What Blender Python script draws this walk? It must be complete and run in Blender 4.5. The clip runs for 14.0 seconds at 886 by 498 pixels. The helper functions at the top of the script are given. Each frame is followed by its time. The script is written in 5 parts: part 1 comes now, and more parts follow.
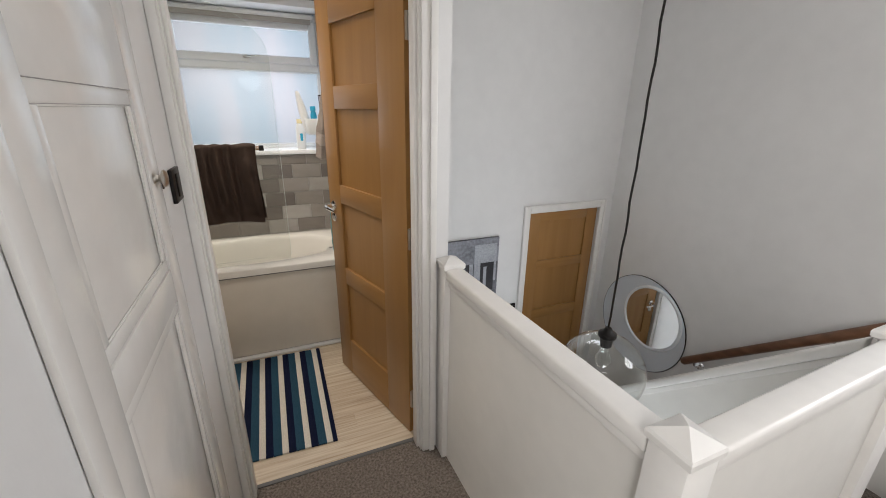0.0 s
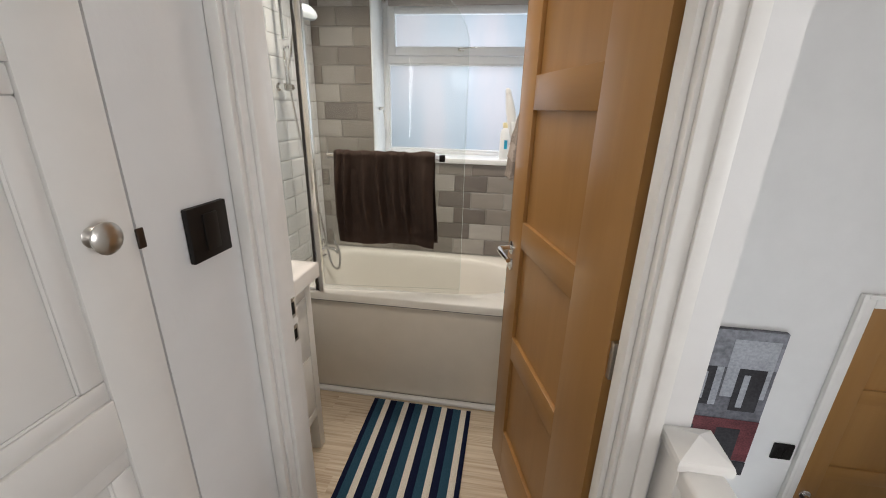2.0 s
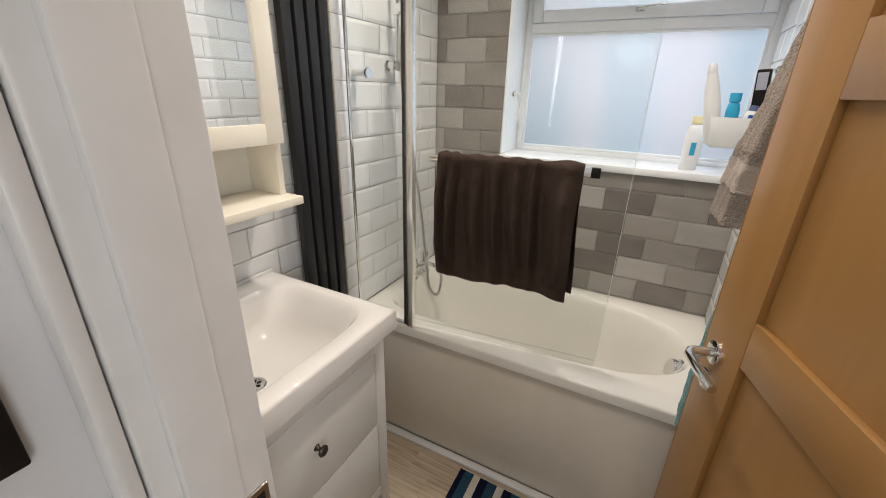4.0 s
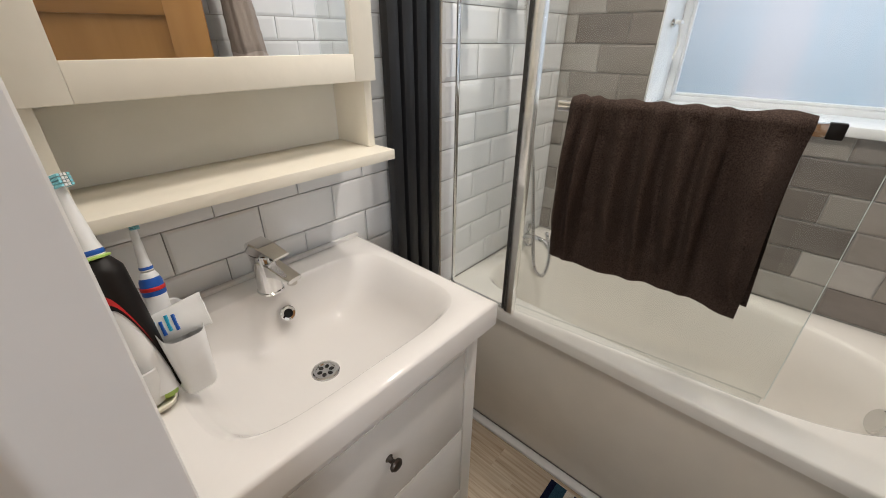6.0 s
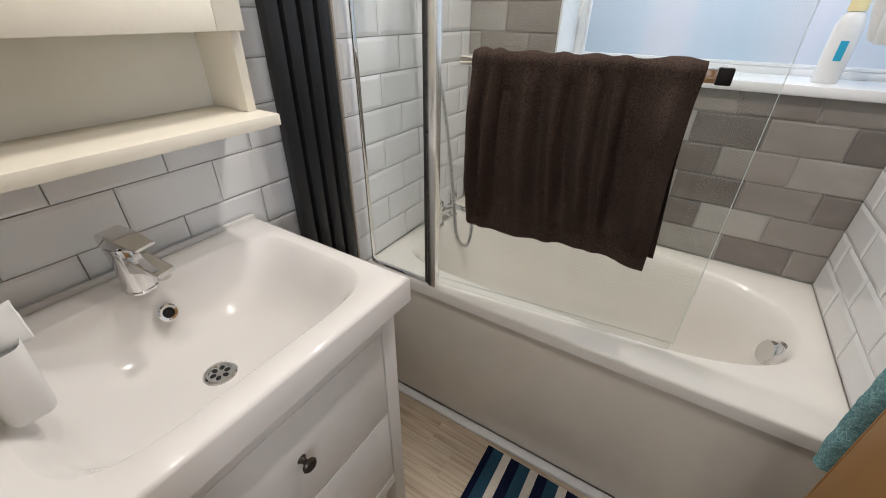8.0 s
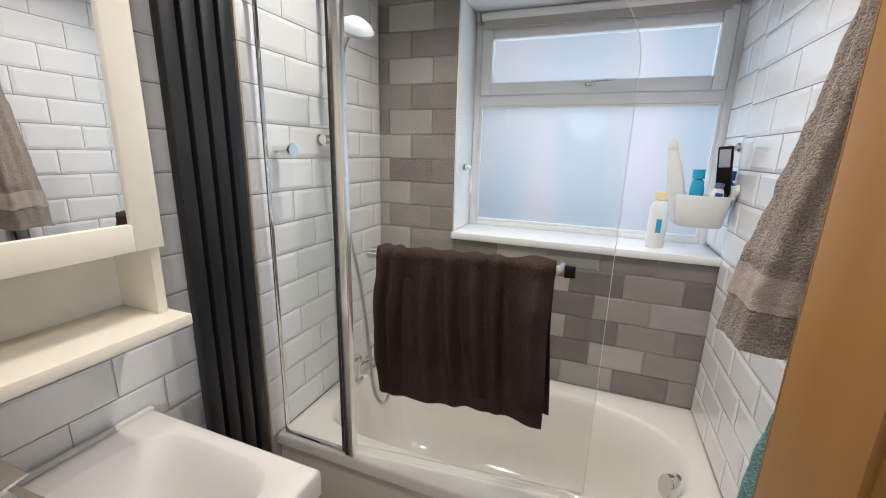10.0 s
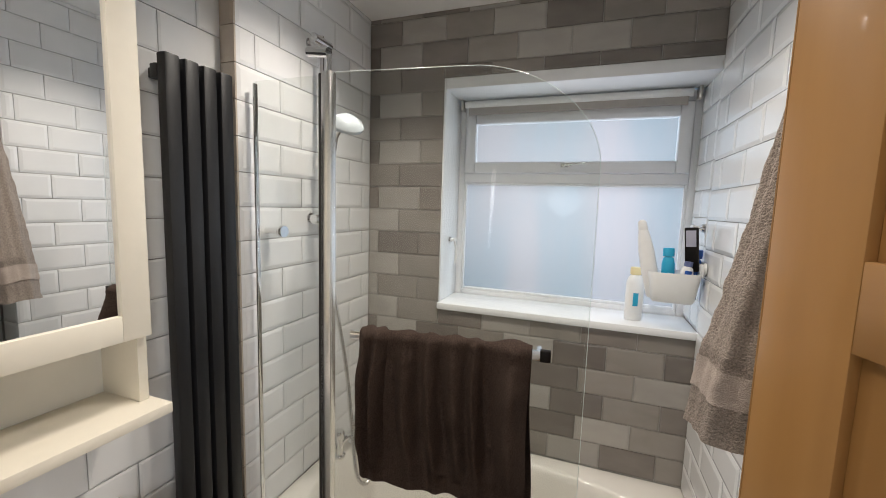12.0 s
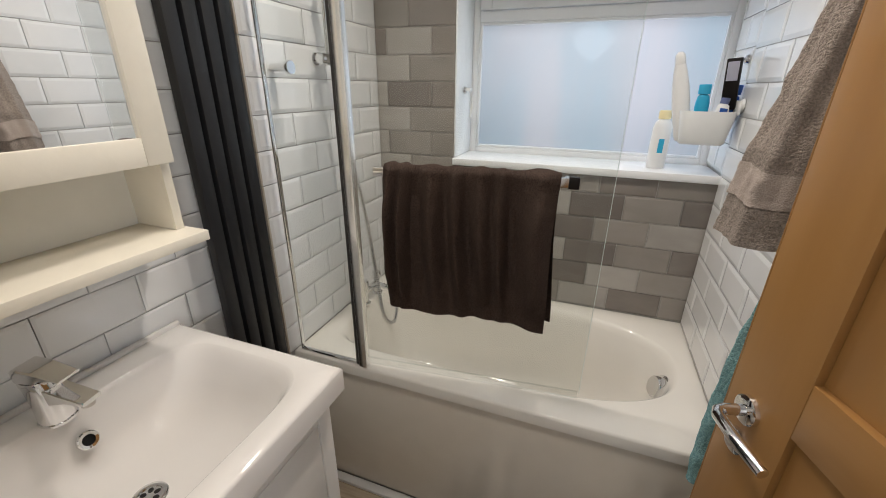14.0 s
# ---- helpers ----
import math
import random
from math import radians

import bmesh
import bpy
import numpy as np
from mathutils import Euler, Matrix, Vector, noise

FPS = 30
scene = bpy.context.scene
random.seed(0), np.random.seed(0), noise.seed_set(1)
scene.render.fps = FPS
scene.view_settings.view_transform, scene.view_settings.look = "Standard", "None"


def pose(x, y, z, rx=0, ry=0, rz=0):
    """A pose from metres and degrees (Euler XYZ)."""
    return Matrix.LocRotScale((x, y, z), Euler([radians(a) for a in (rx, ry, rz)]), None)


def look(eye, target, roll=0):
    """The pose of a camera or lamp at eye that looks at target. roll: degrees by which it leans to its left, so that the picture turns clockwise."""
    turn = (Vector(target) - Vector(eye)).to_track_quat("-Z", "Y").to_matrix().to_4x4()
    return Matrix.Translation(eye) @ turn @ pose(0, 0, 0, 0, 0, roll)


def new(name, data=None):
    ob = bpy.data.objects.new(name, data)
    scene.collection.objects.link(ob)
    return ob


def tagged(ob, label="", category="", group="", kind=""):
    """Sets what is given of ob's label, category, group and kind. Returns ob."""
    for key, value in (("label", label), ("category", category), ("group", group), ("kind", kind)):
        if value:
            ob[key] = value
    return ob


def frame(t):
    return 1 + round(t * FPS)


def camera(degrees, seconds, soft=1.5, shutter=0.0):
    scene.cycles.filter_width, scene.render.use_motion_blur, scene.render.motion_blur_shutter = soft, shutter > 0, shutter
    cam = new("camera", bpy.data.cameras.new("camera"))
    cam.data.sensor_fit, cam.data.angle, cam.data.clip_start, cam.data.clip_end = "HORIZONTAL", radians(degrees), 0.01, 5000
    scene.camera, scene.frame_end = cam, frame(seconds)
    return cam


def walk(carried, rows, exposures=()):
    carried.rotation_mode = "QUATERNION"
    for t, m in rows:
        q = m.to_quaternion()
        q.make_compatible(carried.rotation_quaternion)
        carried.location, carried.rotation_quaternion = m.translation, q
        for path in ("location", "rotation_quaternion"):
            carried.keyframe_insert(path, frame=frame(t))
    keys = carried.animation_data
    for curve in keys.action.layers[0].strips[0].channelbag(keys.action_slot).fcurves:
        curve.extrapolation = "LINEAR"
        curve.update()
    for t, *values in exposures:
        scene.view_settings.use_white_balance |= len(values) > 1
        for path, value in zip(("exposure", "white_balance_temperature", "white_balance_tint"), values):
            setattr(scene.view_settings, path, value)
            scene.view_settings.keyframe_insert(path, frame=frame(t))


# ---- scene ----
cam = camera(96.3, 14.0, 0.95)
PATH = [
    (0, (0.252, -1.385, 1.501), (0.998, 0.35, 0.844), 0.9),
    (0.5, (0.344, -1.208, 1.506), (0.856, 0.609, 0.844), 0.5),
    (1, (0.416, -1.009, 1.501), (0.614, 0.865, 0.832), 0.6),
    (1.5, (0.508, -0.868, 1.5), (0.416, 1.009, 0.815), 1.6),
    (2, (0.48, -0.674, 1.499), (0.207, 1.192, 0.833), 1.4),
    (2.5, (0.413, -0.485, 1.514), (-0.022, 1.356, 0.864), 0.9),
    (3, (0.415, -0.328, 1.512), (-0.198, 1.455, 0.845), 0.8),
    (5.5, (0.184, 0.046, 1.454), (-0.909, 1.467, 0.57), 1.4),
    (6, (0.169, 0.082, 1.432), (-1.006, 1.403, 0.497), 0.5),
    (6.5, (0.146, 0.107, 1.411), (-1.02, 1.387, 0.41), 0.4),
    (7, (0.147, 0.121, 1.38), (-0.953, 1.43, 0.342), 0.3),
    (7.5, (0.165, 0.145, 1.386), (-0.825, 1.51, 0.309), 0.9),
    (8, (0.187, 0.17, 1.388), (-0.709, 1.63, 0.355), 0.9),
    (8.5, (0.206, 0.183, 1.42), (-0.601, 1.752, 0.48), 1.0),
    (9, (0.22, 0.178, 1.464), (-0.526, 1.852, 0.663), 1.3),
    (11.5, (0.278, 0.124, 1.644), (-0.385, 2.0, 1.441), 2.0),
    (12, (0.283, 0.129, 1.646), (-0.392, 2.0, 1.43), 1.8),
    (12.5, (0.266, 0.139, 1.62), (-0.41, 1.998, 1.325), 1.7),
    (13, (0.24, 0.139, 1.583), (-0.427, 1.977, 1.165), 1.7),
    (13.5, (0.236, 0.13, 1.548), (-0.423, 1.925, 0.963), 1.1),
    (14, (0.236, 0.101, 1.501), (-0.396, 1.842, 0.746), 0.6),
]
EXPOSURES = [(0, 0.0, 6500, 10), (1.5, 0.02, 6500, 10), (3.0, 0.04, 6500, 10), (5.5, 0.0, 6300, 10), (8.0, 0.0, 6050, 10), (9.0, 0.0, 5950, 10), (11.5, -0.13, 6400, 10), (14.0, -0.19, 6350, 10)]
walk(cam, [(t, look(eye, target, roll)) for t, eye, target, roll in PATH], EXPOSURES)

# ---- plan (metres) ----
XB, XS, XR = -0.746, -0.69, 0.69        # basin wall, shower wall, right wall
YS, YN, YW, YG = 0.062, 1.03, 1.782, 2.04  # door wall inside, nib, window wall, window frame
ZC = 2.46
DX0, DX1 = 0.03, 0.74                   # door opening
DZ = 2.0
WX0, WZ0, WZ1 = -0.326, 1.19, 2.183     # window recess
RIM = 0.60
YD = -0.02                              # door wall, landing side
LX = 0.0                                # landing side wall
EX = 2.75                               # stairwell far side wall
EY = 0.98                               # stairwell end wall
LZ = -1.20                              # lower floor


# ---- world, sun, lights ----
world = bpy.data.worlds.new("world")
scene.world = world
world.use_nodes = True
wn = world.node_tree
sky = wn.nodes.new("ShaderNodeTexSky")
sky.sky_type = "NISHITA"
sky.sun_disc = False
sky.sun_elevation, sky.sun_rotation = radians(40), radians(200)
wn.links.new(sky.outputs[0], wn.nodes["Background"].inputs[0])
wn.nodes["Background"].inputs[1].default_value = 0.10


def lamp(name, kind, m, energy, colour, **more):
    data = bpy.data.lights.new(name, kind)
    data.energy, data.color = energy, colour
    if kind == "AREA":
        data.shape = "RECTANGLE"
        data.size, data.size_y = more["size"]
    if kind == "SPOT":
        data.spot_size, data.spot_blend, data.shadow_soft_size = more["spot"]
    if kind == "SUN":
        data.angle = more["angle"]
    ob = new(name, data)
    ob.matrix_world = m
    return ob


lamp("sun", "SUN", look((0, 0, 5), (1.0, 3.0, 1.4)), 1.0, (1.0, 0.95, 0.9), angle=radians(12))
lamp("window_daylight", "AREA", look((0.18, 2.32, 1.70), (0.18, 0.0, 1.55)), 7.6, (0.78, 0.89, 1.0), size=(0.98, 0.86))
# added fill lamp for the landing, set in an invented opening out of view
lamp("landing_fill", "AREA", look((-0.03, -2.35, 1.60), (2.0, -2.0, 1.50)), 27, (1.0, 0.975, 0.95), size=(1.08, 0.98))
# added fill from the stairwell side; no window is known there
lamp("side_fill", "AREA", look((EX + 0.02, -1.62, 1.70), (0.0, -1.0, 1.20)), 25, (0.96, 0.97, 1.0), size=(0.9, 0.9))
# added fill lamp to brighten the lower hall and the round mirror
lamp("hall_fill", "AREA", look((1.325, -1.06, -0.68), (2.0, 0.98, -0.4)), 18, (0.86, 0.93, 1.0), size=(0.72, 0.70))
SPOTS = ((-0.20, 0.42, 16), (0.22, 0.42, 12), (-0.30, 1.16, 32), (0.22, 1.16, 31))
for lx, ly, watts in SPOTS:
    lamp("ceiling_spot_bulb", "SPOT", look((lx, ly, ZC - 0.030), (lx, ly + 0.001, 0)), watts, (1.0, 0.90, 0.79), spot=(radians(122), 0.8, 0.022))


# ---- materials ----
def mat(name, colour, rough=0.5, metal=0.0, noise_scale=0.0, amount=0.08, bump=0.0, bump_scale=200.0, coat=0.0, spec=0.5, stretch=(1, 1, 1), trans=0.0, ior=1.45):
    m = bpy.data.materials.new(name)
    m.use_nodes = True
    t = m.node_tree
    b = t.nodes["Principled BSDF"]
    b.inputs["Base Color"].default_value = (*colour, 1)
    b.inputs["Roughness"].default_value = rough
    b.inputs["Metallic"].default_value = metal
    b.inputs["Coat Weight"].default_value = coat
    b.inputs["Specular IOR Level"].default_value = spec
    b.inputs["Transmission Weight"].default_value = trans
    b.inputs["IOR"].default_value = ior
    tc = t.nodes.new("ShaderNodeTexCoord")
    mp = t.nodes.new("ShaderNodeMapping")
    mp.inputs["Scale"].default_value = stretch
    t.links.new(tc.outputs["Object"], mp.inputs[0])
    if noise_scale:
        big = t.nodes.new("ShaderNodeTexNoise")
        big.inputs["Scale"].default_value = noise_scale
        big.inputs["Detail"].default_value = 6
        t.links.new(mp.outputs[0], big.inputs["Vector"])
        small = t.nodes.new("ShaderNodeTexNoise")
        small.inputs["Scale"].default_value = noise_scale * 9
        small.inputs["Detail"].default_value = 4
        t.links.new(mp.outputs[0], small.inputs["Vector"])
        add = t.nodes.new("ShaderNodeMath")
        add.operation = "ADD"
        t.links.new(big.outputs["Fac"], add.inputs[0])
        t.links.new(small.outputs["Fac"], add.inputs[1])
        ramp = t.nodes.new("ShaderNodeMapRange")
        ramp.inputs["From Min"].default_value, ramp.inputs["From Max"].default_value = 0.7, 1.3
        ramp.inputs["To Min"].default_value, ramp.inputs["To Max"].default_value = 1 - amount, 1 + amount
        t.links.new(add.outputs[0], ramp.inputs["Value"])
        mul = t.nodes.new("ShaderNodeVectorMath")
        mul.operation = "SCALE"
        mul.inputs[0].default_value = colour
        t.links.new(ramp.outputs[0], mul.inputs["Scale"])
        t.links.new(mul.outputs[0], b.inputs["Base Color"])
    if bump:
        n = t.nodes.new("ShaderNodeTexNoise")
        n.inputs["Scale"].default_value = bump_scale
        n.inputs["Detail"].default_value = 3
        t.links.new(mp.outputs[0], n.inputs["Vector"])
        bp = t.nodes.new("ShaderNodeBump")
        bp.inputs["Strength"].default_value = bump
        bp.inputs["Distance"].default_value = 0.002
        t.links.new(n.outputs["Fac"], bp.inputs["Height"])
        t.links.new(bp.outputs[0], b.inputs["Normal"])
    return m


def ramp_mat(name, stops, rough, bump=0.15, scale=3.0, stretch=(1, 1, 1), per_object=0.0, detail=8, bump_scale=1.0, coat=0.0):
    """A grained material: stretched noise through a colour ramp."""
    m = mat(name, stops[0][1], rough, coat=coat)
    t = m.node_tree
    b = t.nodes["Principled BSDF"]
    tc = t.nodes.new("ShaderNodeTexCoord")
    mp = t.nodes.new("ShaderNodeMapping")
    mp.inputs["Scale"].default_value = stretch
    t.links.new(tc.outputs["Object"], mp.inputs[0])
    n = t.nodes.new("ShaderNodeTexNoise")
    n.inputs["Scale"].default_value = scale
    n.inputs["Detail"].default_value = detail
    n.inputs["Distortion"].default_value = 0.4
    t.links.new(mp.outputs[0], n.inputs["Vector"])
    fac = n.outputs["Fac"]
    if per_object:
        oi = t.nodes.new("ShaderNodeObjectInfo")
        mr = t.nodes.new("ShaderNodeMapRange")
        mr.inputs["To Min"].default_value, mr.inputs["To Max"].default_value = -per_object, per_object
        t.links.new(oi.outputs["Random"], mr.inputs["Value"])
        ad = t.nodes.new("ShaderNodeMath")
        ad.operation = "ADD"
        t.links.new(fac, ad.inputs[0])
        t.links.new(mr.outputs[0], ad.inputs[1])
        fac = ad.outputs[0]
        off = t.nodes.new("ShaderNodeVectorMath")
        off.operation = "ADD"
        sc = t.nodes.new("ShaderNodeMath")
        sc.operation = "MULTIPLY"
        sc.inputs[1].default_value = 40
        t.links.new(oi.outputs["Random"], sc.inputs[0])
        t.links.new(mp.outputs[0], off.inputs[0])
        t.links.new(sc.outputs[0], off.inputs[1])
        t.links.new(off.outputs[0], n.inputs["Vector"])
    cr = t.nodes.new("ShaderNodeValToRGB")
    el = cr.color_ramp.elements
    while len(el) < len(stops):
        el.new(0.5)
    for e, (p, c) in zip(el, stops):
        e.position, e.color = p, (*c, 1)
    t.links.new(fac, cr.inputs[0])
    t.links.new(cr.outputs[0], b.inputs["Base Color"])
    bp = t.nodes.new("ShaderNodeBump")
    bp.inputs["Strength"].default_value = bump
    bp.inputs["Distance"].default_value = 0.001
    t.links.new(n.outputs["Fac"], bp.inputs["Height"])
    t.links.new(bp.outputs[0], b.inputs["Normal"])
    return m


def fabric(name, dark, light, scale=260.0, bump=0.9, distance=0.004):
    m = ramp_mat(name, [(0.3, dark), (0.7, light)], 1.0, bump, scale)
    t = m.node_tree
    b = t.nodes["Principled BSDF"]
    b.inputs["Sheen Roughness"].default_value = 0.6
    b.inputs["Sheen Tint"].default_value = (*light, 1)
    b.inputs["Specular IOR Level"].default_value = 0.1
    b.inputs["Sheen Weight"].default_value = 0.15
    for n in t.nodes:
        if n.bl_idname == "ShaderNodeBump":
            n.inputs["Distance"].default_value = distance
    return m


PAINT = mat("wall_paint", (0.70, 0.69, 0.68), 0.6, noise_scale=1.2, amount=0.03, bump=0.12, bump_scale=90)
CEIL = mat("ceiling_paint", (0.80, 0.79, 0.77), 0.8, noise_scale=1.0, amount=0.02, bump=0.1, bump_scale=60)
GLOSS = mat("gloss_white_paint", (0.72, 0.70, 0.67), 0.22, noise_scale=1.5, amount=0.04, bump=0.25, bump_scale=22, coat=0.3)
SPLASH = mat("gloss_wall_panel", (0.74, 0.72, 0.68), 0.07, noise_scale=1.5, amount=0.02, bump=0.35, bump_scale=9, coat=0.6)
SATIN = mat("satin_white_paint", (0.74, 0.72, 0.69), 0.35, noise_scale=2.0, amount=0.04, bump=0.2, bump_scale=40)
PANEL = mat("balustrade_paint", (0.72, 0.70, 0.66), 0.4, noise_scale=1.5, amount=0.03, bump=0.08, bump_scale=30)
CARPET = fabric("carpet", (0.100, 0.083, 0.070), (0.275, 0.237, 0.208), 105.0, 1.0, 0.012)
OAK = ramp_mat("oak_veneer", [(0.25, (0.285, 0.143, 0.044)), (0.55, (0.322, 0.165, 0.052)), (0.8, (0.358, 0.188, 0.062))], 0.38, 0.06, 2.2, (7, 7, 0.55), 0.04, coat=0.15)
OAK_SIDE = ramp_mat("oak_veneer_across", [(0.25, (0.285, 0.143, 0.044)), (0.55, (0.322, 0.165, 0.052)), (0.8, (0.358, 0.188, 0.062))], 0.38, 0.06, 2.2, (0.8, 0.8, 9), 0.04, coat=0.15)
WALNUT = ramp_mat("stained_wood", [(0.3, (0.10, 0.045, 0.022)), (0.7, (0.20, 0.095, 0.05))], 0.35, 0.1, 3, (6, 0.6, 6))
CHROME = mat("chrome", (0.80, 0.80, 0.80), 0.06, 1.0)
POST = mat("polished_aluminium", (0.93, 0.92, 0.90), 0.24, 1.0)
STEEL = mat("brushed_nickel", (0.55, 0.52, 0.48), 0.28, 1.0)
IRON = mat("dark_bronze", (0.09, 0.075, 0.065), 0.35, 0.9)
BLACK = mat("black_plastic", (0.008, 0.006, 0.005), 0.45, spec=0.3, noise_scale=4, amount=0.1)
RADIATOR = mat("anthracite_enamel", (0.012, 0.0125, 0.014), 0.42, noise_scale=6, amount=0.08, bump=0.08, bump_scale=300)
GROUT = mat("grout", (0.40, 0.39, 0.37), 0.9, noise_scale=12, amount=0.15, bump=0.3, bump_scale=400)
ACRYLIC = mat("white_acrylic", (0.83, 0.80, 0.74), 0.12, noise_scale=1.2, amount=0.015, coat=0.4)
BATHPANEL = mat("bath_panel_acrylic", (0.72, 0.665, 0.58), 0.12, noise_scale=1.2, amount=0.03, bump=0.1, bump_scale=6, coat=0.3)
CERAMIC = mat("white_ceramic", (0.77, 0.745, 0.715), 0.08, noise_scale=1.0, amount=0.01, coat=0.5)
CABINET = mat("cabinet_white_foil", (0.80, 0.78, 0.74), 0.35, noise_scale=3, amount=0.02, bump=0.1, bump_scale=60)
CREAM = mat("cabinet_cream_foil", (0.80, 0.75, 0.64), 0.38, noise_scale=3, amount=0.02, bump=0.15, bump_scale=60)
NICHE = mat("cabinet_back_panel", (0.74, 0.73, 0.67), 0.5, noise_scale=1.5, amount=0.04)
UPVC = mat("upvc_white", (0.80, 0.81, 0.83), 0.3, noise_scale=2, amount=0.02)
SILL = mat("sill_white", (0.84, 0.85, 0.86), 0.25, noise_scale=2, amount=0.02)
MIRROR = mat("mirror_silver", (0.92, 0.93, 0.93), 0.01, 1.0)
DARK = mat("dark_gap", (0.01, 0.01, 0.01), 0.8)
SEAL = mat("grey_hinge_seal", (0.05, 0.048, 0.045), 0.4)
THRESHOLD_AND_SHADE = mat("threshold_and_shade_grey", (0.12, 0.12, 0.12), 0.6)
WHITE_PL = mat("white_plastic", (0.80, 0.80, 0.79), 0.3, noise_scale=4, amount=0.02)
BASKET = mat("basket_plastic", (0.76, 0.77, 0.76), 0.4, noise_scale=4, amount=0.02)
IVORY = mat("ivory_plastic", (0.80, 0.76, 0.62), 0.3, noise_scale=4, amount=0.02)
LIME = mat("lime_plastic", (0.46, 0.66, 0.16), 0.4)
BLUE = mat("blue_plastic", (0.02, 0.10, 0.42), 0.35)
CYAN = mat("cyan_plastic", (0.03, 0.38, 0.60), 0.35)
RED = mat("red_plastic", (0.50, 0.02, 0.02), 0.4)
AQUA = mat("aqua_bristle", (0.25, 0.62, 0.70), 0.6)
YELLOW = mat("pale_yellow_plastic", (0.80, 0.68, 0.38), 0.4)
SHADE_M = mat("blind_fabric", (0.42, 0.39, 0.36), 0.9, noise_scale=5, amount=0.05, bump=0.3, bump_scale=500)
TOWEL_B = fabric("brown_terry", (0.030, 0.020, 0.016), (0.096, 0.068, 0.056), 330, 1.0, 0.004)
TOWEL_G = fabric("taupe_terry", (0.215, 0.180, 0.158), (0.41, 0.350, 0.305), 260, 1.0, 0.006)
TOWEL_T = fabric("teal_terry", (0.11, 0.25, 0.27), (0.30, 0.50, 0.52), 240, 1.0, 0.006)
MAT_NAVY = fabric("mat_navy", (0.005, 0.007, 0.022), (0.013, 0.018, 0.050), 420)
MAT_BLUE = fabric("mat_steel_blue", (0.015, 0.045, 0.075), (0.04, 0.10, 0.15), 420)
MAT_CREAM = fabric("mat_cream", (0.55, 0.50, 0.43), (0.82, 0.78, 0.70), 420)
VINYL = ramp_mat("vinyl_planks", [(0.22, (0.33, 0.235, 0.155)), (0.42, (0.50, 0.40, 0.29)), (0.62, (0.62, 0.53, 0.41)), (0.85, (0.70, 0.63, 0.52))], 0.4, 0.12, 2.6, (1.1, 34, 34), 0.05)
TILE_WHITE = ramp_mat("white_metro_tile", [(0.3, (0.74, 0.75, 0.75)), (0.7, (0.80, 0.80, 0.80))], 0.10, 0.05, 6.0, per_object=0.05, coat=0.5)
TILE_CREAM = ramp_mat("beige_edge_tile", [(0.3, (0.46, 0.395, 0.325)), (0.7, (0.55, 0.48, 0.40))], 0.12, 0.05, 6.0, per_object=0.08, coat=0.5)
TILE_LIGHT = ramp_mat("pale_grey_tile", [(0.2, (0.325, 0.303, 0.278)), (0.8, (0.43, 0.405, 0.373))], 0.16, 0.08, 5.0, per_object=0.22, coat=0.4, stretch=(1, 1, 2.5))
TILE_MID = ramp_mat("mid_grey_tile", [(0.2, (0.230, 0.207, 0.185)), (0.8, (0.315, 0.287, 0.259))], 0.16, 0.08, 5.0, per_object=0.22, coat=0.4, stretch=(1, 1, 2.5))
TILE_DARK = ramp_mat("taupe_grey_tile", [(0.2, (0.155, 0.136, 0.121)), (0.8, (0.235, 0.207, 0.185))], 0.16, 0.08, 5.0, per_object=0.22, coat=0.4, stretch=(1, 1, 2.5))

GLASS = mat("clear_glass", (0.97, 0.99, 0.985), 0.0, trans=1.0, ior=1.45)


def thin_glass(name, least, edge, power):
    """Clear sheet glass: mostly let through, glossier towards grazing angles."""
    m = bpy.data.materials.new(name)
    m.use_nodes = True
    t = m.node_tree
    t.nodes.remove(t.nodes["Principled BSDF"])
    tr, gl, fr, mx, pw, ml = (t.nodes.new(k) for k in ("ShaderNodeBsdfTransparent", "ShaderNodeBsdfGlossy", "ShaderNodeLayerWeight", "ShaderNodeMixShader", "ShaderNodeMath", "ShaderNodeMath"))
    pw.operation, ml.operation = "POWER", "MULTIPLY_ADD"
    pw.inputs[1].default_value = power
    ml.inputs[1].default_value, ml.inputs[2].default_value = edge, least
    tr.inputs[0].default_value = (0.95, 0.96, 0.95, 1)
    gl.inputs["Roughness"].default_value = 0.02
    fr.inputs["Blend"].default_value = 0.5
    t.links.new(fr.outputs["Facing"], pw.inputs[0])
    t.links.new(pw.outputs[0], ml.inputs[0])
    t.links.new(ml.outputs[0], mx.inputs[0])
    t.links.new(tr.outputs[0], mx.inputs[1])
    t.links.new(gl.outputs[0], mx.inputs[2])
    t.links.new(mx.outputs[0], t.nodes["Material Output"].inputs[0])
    return m


THIN = thin_glass("screen_glass", 0.022, 0.5, 5.0)
EDGE = mat("glass_edge", (0.78, 0.86, 0.84), 0.15, coat=0.5)
GLOBE = thin_glass("globe_glass", 0.06, 0.75, 2.6)

FROST = bpy.data.materials.new("frosted_glass")
FROST.use_nodes = True
tt = FROST.node_tree
tt.nodes.remove(tt.nodes["Principled BSDF"])
tl, gl, fr, mx = (tt.nodes.new(k) for k in ("ShaderNodeBsdfTranslucent", "ShaderNodeBsdfGlossy", "ShaderNodeFresnel", "ShaderNodeMixShader"))
tc, n1, cr = (tt.nodes.new(k) for k in ("ShaderNodeTexCoord", "ShaderNodeTexNoise", "ShaderNodeValToRGB"))
n1.inputs["Scale"].default_value = 1.6
cr.color_ramp.elements[0].position, cr.color_ramp.elements[1].position = 0.35, 0.65
cr.color_ramp.elements[0].color = (0.50, 0.53, 0.545, 1)
cr.color_ramp.elements[1].color = (0.61, 0.57, 0.565, 1)
